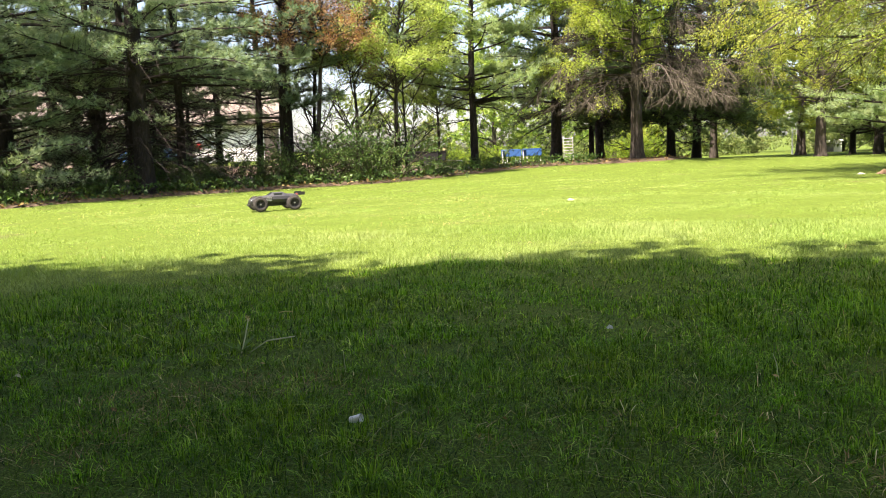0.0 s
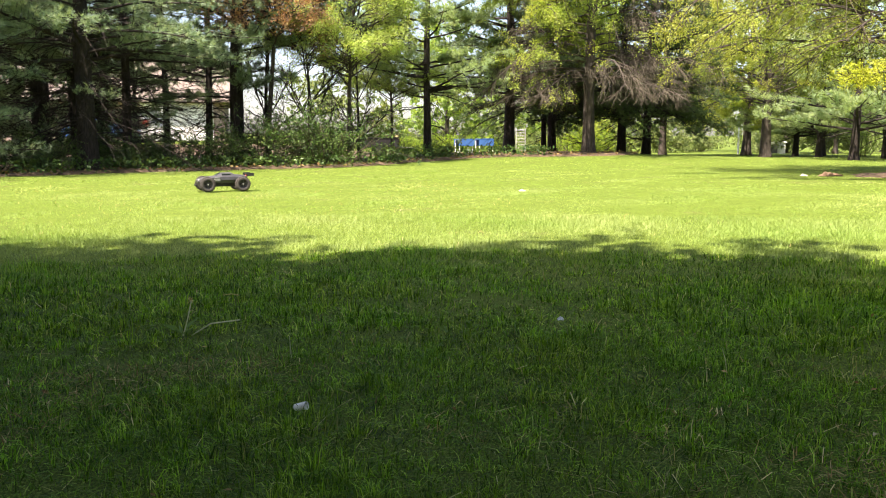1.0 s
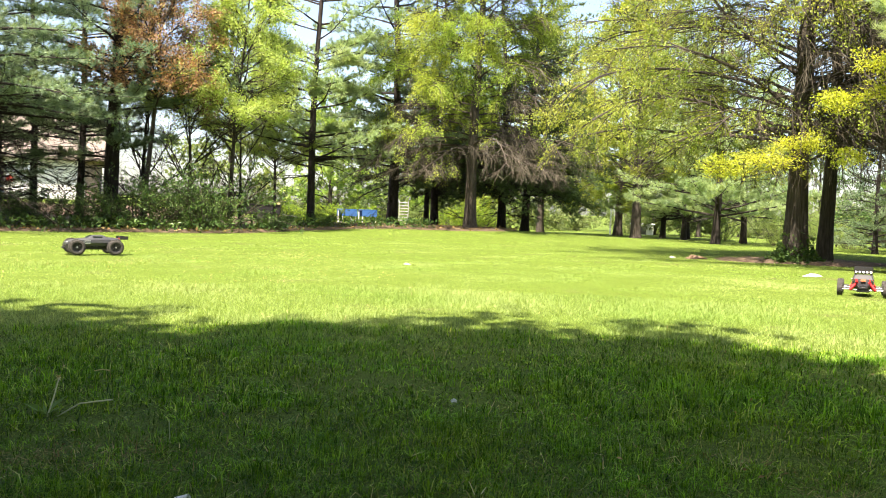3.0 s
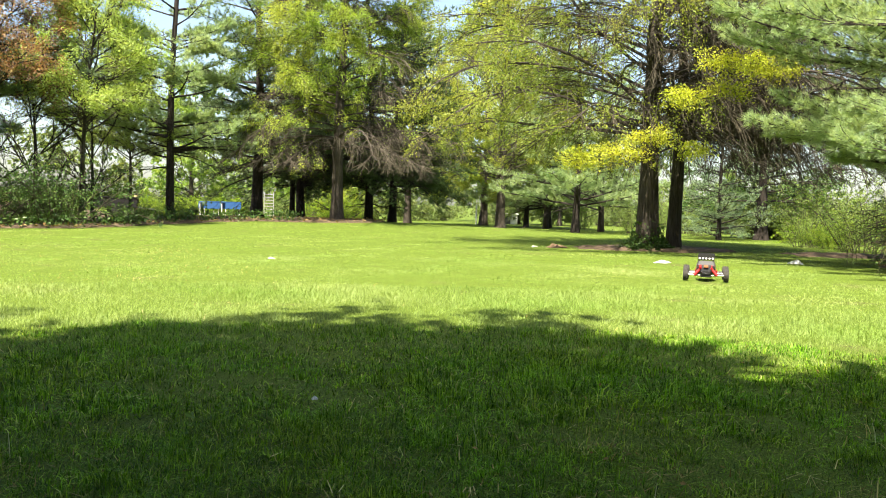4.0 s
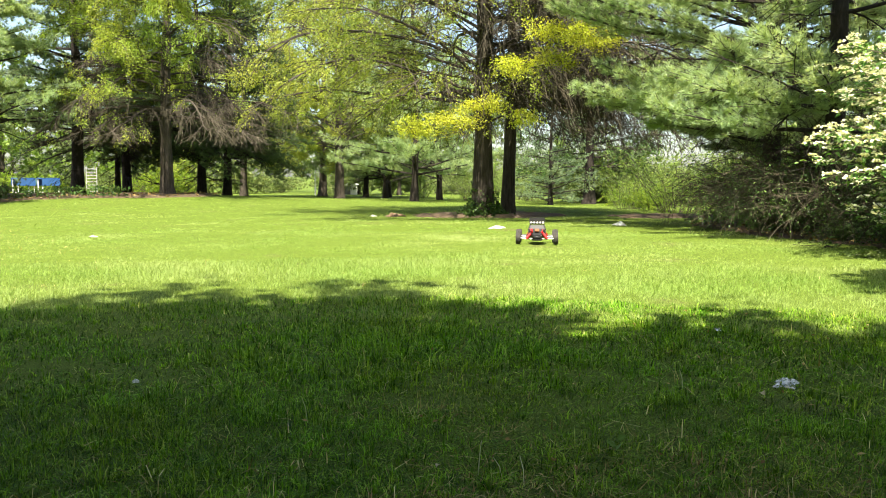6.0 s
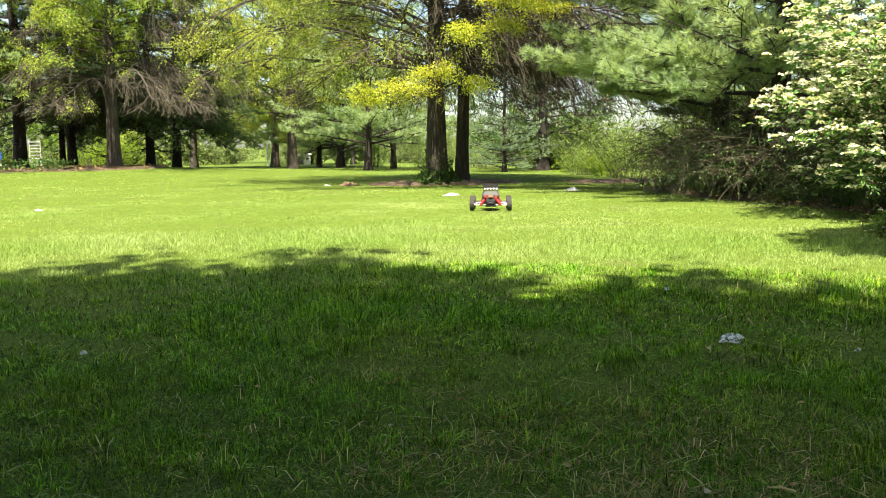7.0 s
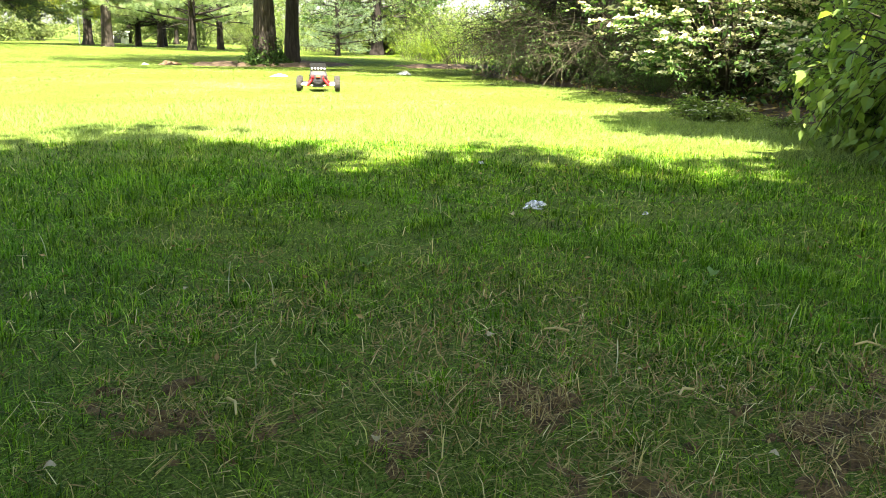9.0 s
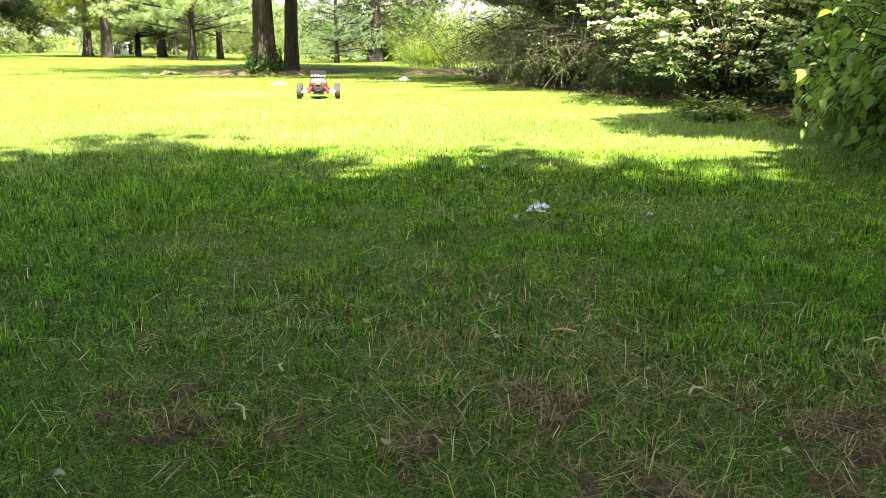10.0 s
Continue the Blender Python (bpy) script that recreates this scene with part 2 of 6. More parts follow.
def clear_mat():
    """Thin clear film: mostly see-through, with glossy folds."""
    mat, nt, bsdf, out = nodes_of("clear_film")
    bsdf.inputs["Base Color"].default_value = (0.7, 0.72, 0.72, 1)
    bsdf.inputs["Roughness"].default_value = 0.15
    n = noise_node(nt, 60.0, 5.0)
    tr = nt.nodes.new("ShaderNodeBsdfTransparent")
    ms = nt.nodes.new("ShaderNodeMixShader")
    nt.links.new(ramp_node(nt, n, [(0.42, (0.85, 0.85, 0.85)), (0.62, (0.15, 0.15, 0.15))]), ms.inputs[0])
    nt.links.new(bsdf.outputs[0], ms.inputs[1])
    nt.links.new(tr.outputs[0], ms.inputs[2])
    nt.links.new(ms.outputs[0], out.inputs["Surface"])
    bump_into(nt, bsdf, n, 0.8, 0.01)
    return mat


M_PLASTIC = plastic_mat()
M_CLEAR = clear_mat()
M_EARTH = rough_mat("bare_earth", [(0.3, (0.03, 0.019, 0.007)), (0.5, (0.115, 0.072, 0.027)), (0.75, (0.25, 0.168, 0.068))], 60.0, bump=1.0, depth=0.012)


# ---- mesh tools ----
class Geo:
    """Gathers vertices and faces of one mesh."""

    def __init__(self):
        self.v, self.f, self.n = [], {3: [], 4: []}, 0

    def add(self, verts, faces):
        faces = np.asarray(faces, dtype=np.int64)
        if len(faces):
            self.f[faces.shape[1]].append(faces + self.n)
        self.v.append(np.asarray(verts, dtype=np.float64).reshape(-1, 3))
        self.n += len(self.v[-1])

    def tube(self, pts, radii, k=5, cap=False):
        pts = np.asarray(pts, float)
        radii = np.asarray(radii, float)
        n = len(pts)
        tan = np.gradient(pts, axis=0)
        tan /= np.linalg.norm(tan, axis=1)[:, None] + 1e-9
        ref = np.array([0, 0, 1.0]) if abs(tan[0, 2]) < 0.8 else np.array([1.0, 0, 0])
        a = np.cross(tan, ref)
        a /= np.linalg.norm(a, axis=1)[:, None] + 1e-9
        b = np.cross(tan, a)
        ang = np.arange(k) * 2 * math.pi / k
        ring = pts[:, None] + radii[:, None, None] * (np.cos(ang)[None, :, None] * a[:, None] + np.sin(ang)[None, :, None] * b[:, None])
        i, j = np.meshgrid(np.arange(n - 1), np.arange(k), indexing="ij")
        p, q = i * k + j, i * k + (j + 1) % k
        self.add(ring, np.stack([p, q, q + k, p + k], -1).reshape(-1, 4))
        if cap:
            base = self.n - n * k
            for row, flip in ((0, 1), (n - 1, -1)):
                c = pts[row]
                ids = np.arange(k)
                tri = np.stack([np.full(k, k), ids, (ids + 1) % k], 1)[:, ::flip]
                self.add(np.vstack([ring[row], c]), tri)

    def box(self, lo, hi, m=None):
        (x0, y0, z0), (x1, y1, z1) = lo, hi
        v = np.array([(x, y, z) for z in (z0, z1) for y in (y0, y1) for x in (x0, x1)], float)
        if m is not None:
            v = np.array([m @ Vector(p) for p in v])
        self.add(v, [(0, 2, 3, 1), (4, 5, 7, 6), (0, 1, 5, 4), (2, 6, 7, 3), (0, 4, 6, 2), (1, 3, 7, 5)])

    def leaves(self, rng, p, d, size, wide=0.55, up=0.6):
        """Lozenge leaves at p, pointing along d."""
        n = len(p)
        if not n:
            return
        d = d / (np.linalg.norm(d, axis=1)[:, None] + 1e-9)
        nor = rng.normal(size=(n, 3))
        nor[:, 2] += up * 2
        w = np.cross(d, nor)
        w /= np.linalg.norm(w, axis=1)[:, None] + 1e-9
        s = (size * rng.uniform(0.6, 1.3, n))[:, None]
        up3 = np.cross(w, d)
        v = np.stack([p, p + d * s * 0.45 + w * s * wide * 0.5 + up3 * s * 0.08, p + d * s, p + d * s * 0.45 - w * s * wide * 0.5 + up3 * s * 0.08], 1)
        self.add(v, np.arange(n * 4).reshape(n, 4))

    def ovate(self, rng, p, d, size, wide=0.62, up=1.2):
        """Broad leaves folded along the midrib, with a drooping tip."""
        n = len(p)
        d = d / (np.linalg.norm(d, axis=1)[:, None] + 1e-9)
        nor = rng.normal(size=(n, 3)) * 0.7
        nor[:, 2] += up
        w = np.cross(d, nor)
        w /= np.linalg.norm(w, axis=1)[:, None] + 1e-9
        top = np.cross(w, d)
        s = (size * rng.uniform(0.55, 1.25, n))[:, None]
        fold = rng.uniform(0.05, 0.16, n)[:, None]
        mid, tip = p + d * s * 0.55 - top * s * 0.02, p + d * s - np.array([0, 0, 1.0]) * s * rng.uniform(0.05, 0.3, n)[:, None]
        sides = []
        for k in (-1, 1):
            sides += [p + d * s * 0.22 + w * s * wide * 0.47 * k + top * s * fold, p + d * s * 0.62 + w * s * wide * 0.40 * k + top * s * fold * 0.8]
        v = np.stack([p, mid, tip] + sides, 1)
        i = np.arange(n)[:, None] * 7
        self.add(v, np.concatenate([i + np.array([[0, 1, 4, 3]]), i + np.array([[0, 5, 6, 1]])]))
        self.f[3].append(np.concatenate([i + np.array([[1, 2, 4]]), i + np.array([[1, 6, 2]])]) + self.n - n * 7)

    def needles(self, rng, p, d, count, length, width):
        """A tuft of thin blades at each p, round d."""
        n = len(p) * count
        if not n:
            return
        p = np.repeat(p, count, 0)
        d = np.repeat(d / (np.linalg.norm(d, axis=1)[:, None] + 1e-9), count, 0) + rng.normal(size=(n, 3)) * 0.55
        d /= np.linalg.norm(d, axis=1)[:, None] + 1e-9
        w = np.cross(d, rng.normal(size=(n, 3)))
        w /= np.linalg.norm(w, axis=1)[:, None] + 1e-9
        s = (length * rng.uniform(0.6, 1.2, n))[:, None]
        v = np.stack([p - w * width / 2, p + w * width / 2, p + d * s], 1)
        self.add(v, np.arange(n * 3).reshape(n, 3))

    def mesh(self, name, mat, smooth=False):
        me = bpy.data.meshes.new(name)
        v = np.concatenate(self.v)
        blocks = [np.concatenate(self.f[k]) for k in (3, 4) if self.f[k]]
        me.vertices.add(len(v))
        me.vertices.foreach_set("co", v.astype(np.float32).ravel())
        flat = np.concatenate([b.ravel() for b in blocks]).astype(np.int32)
        tot = np.concatenate([np.full(len(b), b.shape[1]) for b in blocks]).astype(np.int32)
        me.loops.add(len(flat))
        me.loops.foreach_set("vertex_index", flat)
        me.polygons.add(len(tot))
        me.polygons.foreach_set("loop_start", (np.cumsum(tot) - tot).astype(np.int32))
        me.polygons.foreach_set("loop_total", tot)
        me.polygons.foreach_set("use_smooth", np.full(len(tot), smooth))
        me.materials.append(mat)
        me.update()
        me.validate()
        return me


def part(name, geo, mat, parent, label="", smooth=False):
    """One mesh under a thing or a part."""
    if isinstance(geo, Geo):
        me = geo.mesh(name, mat, smooth)
    else:
        me = bpy.data.meshes.new(name)
        geo.to_mesh(me)
        geo.free()
        me.materials.append(mat)
        me.polygons.foreach_set("use_smooth", np.full(len(me.polygons), smooth))
    ob = new(name, me)
    ob.parent = parent
    if label:
        tagged(ob, label)
    return ob


def thing(name, m, label, category, group="", kind=""):
    ob = new(name)
    ob.empty_display_size = 0.1
    ob.matrix_basis = m
    return tagged(ob, label, category, group, kind)


def whole(name, geo, mat, label, category, group="", kind="", m=None, smooth=False):
    """A thing that is one mesh."""
    ob = part(name, geo, mat, None, "", smooth)
    if m is not None:
        ob.matrix_basis = m
    return tagged(ob, label, category, group, kind)


def box_geo(*boxes):
    g = Geo()
    for lo, hi in boxes:
        g.box(lo, hi)
    return g


def bevelled(lo, hi, w=0.01, seg=2):
    bm = bmesh.new()
    bmesh.ops.create_cube(bm, size=1.0)
    for v in bm.verts:
        v.co = Vector([l + (c + 0.5) * (h - l) for c, l, h in zip(v.co, lo, hi)])
    bmesh.ops.bevel(bm, geom=list(bm.edges), offset=w, segments=seg, affect="EDGES")
    return bm


# ---- ground ----
EDGE_X = [-60, -12, -8.6, -6.4, -3.9, -0.9, 1.2, 3.2, 5.0, 7.2, 9.0, 10.5, 11.5]
EDGE_Y = [14, 15.5, 17.2, 20.6, 22.4, 23.4, 26.2, 27.8, 28.0, 28.0, 29.4, 33, 60]
RIGHT_Y = [-30, -3, 0.6, 1.5, 2.3, 3.3, 4.3, 5.8, 7.6, 10.6, 11.8, 12.6]
RIGHT_X = [5.6, 5.4, 5.3, 6.0, 7.1, 8.1, 8.9, 9.9, 10.6, 12.2, 14.5, 30]


def height(x, y):
    """The lie of the land."""
    x, y = np.asarray(x, float), np.asarray(y, float)
    z = 0.32 * np.exp(-((x - 6.5) ** 2 / 70 + (y - 31.5) ** 2 / 48))
    z = z + 0.9 * np.clip((y - 27) / 25, 0, 1) ** 2 * np.clip((2 - x) / 8, 0, 1)
    far = np.clip((np.hypot(x, y) - 70) / 200, 0, 1)
    return z + 3.0 * far * far


def wobble(x, y, s=1.0):
    return (np.sin(x * 1.7 * s + 0.6) * np.sin(y * 1.3 * s + 1.1) + 0.6 * np.sin(x * 3.9 * s + y * 2.7 * s) + 0.4 * np.sin(x * 7.1 * s - y * 6.3 * s)) / 2


def inside_left(x, y):
    return y - np.interp(x, EDGE_X, EDGE_Y) + 0.35 * wobble(x, y)


def inside_right(x, y):
    return x - np.interp(y, RIGHT_Y, RIGHT_X) + 0.22 * wobble(x, y, 1.6)


def inside_oaks(x, y):
    return 1.25 - np.hypot((x - 11.7) / 1.6, y - 16.1) + 0.3 * wobble(x, y, 1.5)


def inside_track(x, y):
    return 0.9 - np.hypot((x - 15.3) / 1.7, (y - 13.9) / 0.9) + 0.4 * wobble(x, y, 1.2)


def on_lawn(x, y):
    return (inside_left(x, y) < 0) & (inside_right(x, y) < 0) & (inside_oaks(x, y) < 0) & (inside_track(x, y) < 0.2)


def build_ground():
    g = Geo()
    rings = np.concatenate([np.linspace(0, 6, 16), np.linspace(6.8, 60, 68), np.geomspace(64, 2500, 26)])
    k = 160
    ang = np.arange(k) * 2 * math.pi / k
    r, a = np.meshgrid(rings, ang, indexing="ij")
    x, y = r * np.sin(a), r * np.cos(a)
    z = height(x, y) + 0.012 * wobble(x, y, 1.3) * np.clip(r / 3, 0, 1)
    i, j = np.meshgrid(np.arange(len(rings) - 1), np.arange(k), indexing="ij")
    p, q = i * k + j, i * k + (j + 1) % k
    g.add(np.stack([x, y, z], -1), np.stack([p, p + k, q + k, q], -1).reshape(-1, 4))
    whole("ground", g, M_GROUND, "mown green lawn ground with bare soil showing between blades", "lawn", kind="structure", smooth=True)


def build_bed(name, inside, x0, x1, y0, y1, step, label):
    """A litter-covered bed that sinks under the lawn at its edge."""
    g = Geo()
    xs, ys = np.arange(x0, x1, step), np.arange(y0, y1, step)
    x, y = np.meshgrid(xs, ys, indexing="ij")
    d = inside(x, y)
    rng = np.random.default_rng(5)
    z = height(x, y) + np.clip(d * 0.25, -0.15, 0.06) + rng.normal(size=x.shape) * 0.012
    i, j = np.meshgrid(np.arange(len(xs) - 1), np.arange(len(ys) - 1), indexing="ij")
    n = len(ys)
    p = i * n + j
    f = np.stack([p, p + n, p + n + 1, p + 1], -1).reshape(-1, 4)
    keep = (d.ravel()[f] > -0.8).all(1)
    g.add(np.stack([x, y, z], -1), f[keep])
    whole(name, g, M_LITTER, label, "planting bed", kind="structure", smooth=True)


build_ground()
build_bed("bed_woodland", inside_left, -40, 12, 13, 48, 0.4, "brown woodland floor of needles and dead leaves under pines")
build_bed("bed_thicket", inside_right, 4, 26, -12, 13, 0.3, "brown leaf litter at the edge of the thicket")
build_bed("bed_oaks", inside_oaks, 8.5, 15, 13.5, 19, 0.2, "brown litter and ivy round the oak trunks")
build_bed("bed_track", inside_track, 11.5, 19, 12.5, 16.5, 0.25, "worn brown earth strip beside the oaks")


# ---- trees ----
def bend(rng, start, way, length, n, droop=0.0, rise=0.0, wander=0.08):
    """A wandering line from start: droop pulls it down, rise turns its tip up."""
    way = np.array(way, float)
    way /= np.linalg.norm(way)
    pts = [np.array(start, float)]
    for i in range(n):
        t = (i + 1) / n
        way = way + rng.normal(size=3) * wander + np.array([0, 0, -droop * t + rise * t * t]) / n * 2
        way /= np.linalg.norm(way)
        pts.append(pts[-1] + way * length / n)
    return np.array(pts)


def along(pts, t):
    s = t * (len(pts) - 1)
    i = min(int(s), len(pts) - 2)
    return pts[i] + (pts[i + 1] - pts[i]) * (s - i), pts[i + 1] - pts[i]


def trunk_geo(rng, h, r, lean=(0.0, 0.0), flare=1.6, k=12, n=14):
    g = Geo()
    t = np.linspace(0, 1, n) ** 1.4
    pts = np.stack([lean[0] * t * h + 0.02 * h * np.sin(t * 5 + rng.uniform(0, 6)) * t, lean[1] * t * h + 0.015 * h * np.sin(t * 4 + rng.uniform(0, 6)) * t, t * h - 0.15], 1)
    rad = r * ((1 - t) * 0.93 + 0.07) * (1 + (flare - 1) * np.exp(-t * h / 0.3))
    ring0 = g.n
    g.tube(pts, rad, k)
    v = g.v[-1].reshape(n, k, 3)
    lobes = 1 + 0.10 * np.sin(np.arange(k) * 2 * math.pi / k * 5 + 1)[None, :] * np.exp(-t * h / 0.5)[:, None] + rng.normal(size=(n, k)) * 0.03
    v[:] = pts[:, None] + (v - pts[:, None]) * lobes[..., None]
    return g, pts, rad


def pine(name, m, label, seed, h=15.0, r=0.25, first=2.0, reach=3.6, limbs=46, tufts=8, needle=0.16, width=0.011, count=17, mat=None, dead=6, droop=0.25, rise=0.9, gap=0.28, group="pines", side=None, branchlets=14, see=8.0, power=1.5, boughs=(), litter=0):
    """Pine with tiered boughs, flat plates of needle tufts on them and dead snags below."""
    rng = np.random.default_rng(seed)
    top = thing(name, m, label, "pine tree", group)
    tg, tp, tr = trunk_geo(rng, h, r, (rng.normal() * 0.012, rng.normal() * 0.012))
    part("trunk", tg, M_BARK_PINE, top, smooth=True)
    wood, leaf = Geo(), Geo()
    P, D = [], []
    for i in range(dead):
        z = rng.uniform(0.7, first + 0.8)
        c = np.array([np.interp(z, tp[:, 2], tp[:, 0]), np.interp(z, tp[:, 2], tp[:, 1]), z])
        az = rng.uniform(0, 6.283)
        ln = rng.uniform(0.8, reach * 0.75)
        b = bend(rng, c, (math.cos(az), math.sin(az), rng.uniform(-0.2, 0.15)), ln, 6, 0.25, 0, 0.12)
        one = Geo()
        one.tube(b, np.linspace(0.022, 0.005, 7), 4)
        part("snag", one, M_BARK_PINE, top)
        for _ in range(7):
            q, d = along(b, rng.uniform(0.3, 1))
            s = bend(rng, q, d / np.linalg.norm(d) + rng.normal(size=3) * 0.6, rng.uniform(0.2, 0.7), 3, 0.2, 0, 0.15)
            wood.tube(s, np.linspace(0.008, 0.003, 4), 3)
    for i in range(litter):
        z = rng.uniform(0.8, first + 1.2)
        c = np.array([np.interp(z, tp[:, 2], tp[:, 0]), np.interp(z, tp[:, 2], tp[:, 1]), z])
        az = rng.uniform(0, 6.283)
        b = bend(rng, c, (math.cos(az), math.sin(az), rng.uniform(-0.3, 0.15)), rng.uniform(0.7, reach * 0.85), 6, 0.45, 0.1, 0.12)
        wood.tube(b, np.linspace(0.016, 0.004, 7), 3)
        for _ in range(9):
            q, d = along(b, rng.uniform(0.2, 1))
            s = bend(rng, q, d / np.linalg.norm(d) + rng.normal(size=3) * np.array([0.6, 0.6, 0.3]), rng.uniform(0.25, 0.9), 3, 0.3, 0, 0.15)
            wood.tube(s, np.linspace(0.008, 0.003, 4), 3)
    for az, z, ln, lift, thick in boughs:
        c = np.array([np.interp(z, tp[:, 2], tp[:, 0]), np.interp(z, tp[:, 2], tp[:, 1]), z])
        b = bend(rng, c, (math.cos(az), math.sin(az), lift), ln, 10, 0.12, 0.25, 0.05)
        one = Geo()
        one.tube(b, np.linspace(0.02 + 0.008 * ln, 0.006, 11), 5)
        part("limb", one, M_BARK_PINE, top)
        for q in range(int(10 * ln * thick)):
            t = 0.22 + 0.78 * rng.uniform(0, 1)
            o, d = along(b, min(t, 0.99))
            d = d / np.linalg.norm(d)
            out = np.cross(d, (0, 0, 1.0)) * (1 if q % 2 else -1)
            sl = (0.16 * ln * (1.2 - t) + 0.35) * rng.uniform(0.6, 1.2)
            s = bend(rng, o, d * 0.9 + out * rng.uniform(0.2, 0.9) + np.array([0, 0, rng.uniform(-0.12, 0.28)]), sl, 4, 0.1, 0.3, 0.1)
            wood.tube(s, np.linspace(0.009, 0.004, 5), 3)
            for e in range(tufts + 2):
                x, dd = along(s, min(0.15 + 0.85 * (e + rng.uniform(0, 1)) / (tufts + 2), 0.99))
                dd = dd / (np.linalg.norm(dd) + 1e-9)
                P.append(x + rng.normal(size=3) * 0.04)
                D.append(dd + rng.normal(size=3) * 0.4 + np.array([0, 0, 0.25]))
    whorls = max(5, int(limbs / 5))
    for i in range(limbs):
        w = (i % whorls) / whorls
        z = first + (h - first - 0.3) * w ** power + rng.uniform(-gap, gap)
        u = (z - first) / (h - first)
        ln = reach * (1 - max(u, 0) ** 1.5 * 0.85) * rng.uniform(0.65, 1.12)
        az = (i // whorls) * 1.2566 + w * 5 + rng.uniform(-0.5, 0.5)
        if side is not None and u < 0.5:
            az = side + rng.normal() * 0.75
        c = np.array([np.interp(z, tp[:, 2], tp[:, 0]), np.interp(z, tp[:, 2], tp[:, 1]), z])
        b = bend(rng, c, (math.cos(az), math.sin(az), 0.12 + u * 0.35), ln, 8, droop * (1 - u), rise * 0.5, 0.06)
        one = Geo()
        one.tube(b, np.linspace(0.034 * ln / 3 + 0.008, 0.006, 9), 5)
        part("limb", one, M_BARK_PINE, top)
        thick = int(branchlets * (1.0 if u < 0.6 else 0.6))
        for q in range(thick):
            t = 0.28 + 0.72 * (q + rng.uniform(0, 0.8)) / thick
            o, d = along(b, min(t, 0.99))
            d = d / np.linalg.norm(d)
            out = np.cross(d, (0, 0, 1.0)) * (1 if q % 2 else -1)
            sl = (0.22 * ln * (1.15 - t) + 0.3) * rng.uniform(0.7, 1.2)
            s = bend(rng, o, d * 0.75 + out * 0.75 + np.array([0, 0, rng.uniform(-0.05, 0.2)]), sl, 4, 0.05, 0.35, 0.1)
            wood.tube(s, np.linspace(0.011, 0.004, 5), 3)
            for e in range(tufts):
                x, dd = along(s, min(0.25 + 0.75 * (e + rng.uniform(0, 1)) / tufts, 0.99))
                dd = dd / (np.linalg.norm(dd) + 1e-9)
                P.append(x + rng.normal(size=3) * 0.05)
                D.append(dd + rng.normal(size=3) * 0.45 + np.array([0, 0, 0.35]))
    tagged(part("branch_work", wood, M_BARK_PINE, top, "dark fine pine branchlets"), kind="stuff")
    P, D = np.array(P), np.array(D)
    low = P[:, 2] < see
    leaf.needles(rng, P[low], D[low], count, needle, width)
    leaf.needles(rng, P[~low][::4], D[~low][::4], max(3, count // 2), needle * 1.3, width * 2.2)
    part("crown", leaf, mat or M_NEEDLE, top, "tiered boughs of soft green needles")
    return top


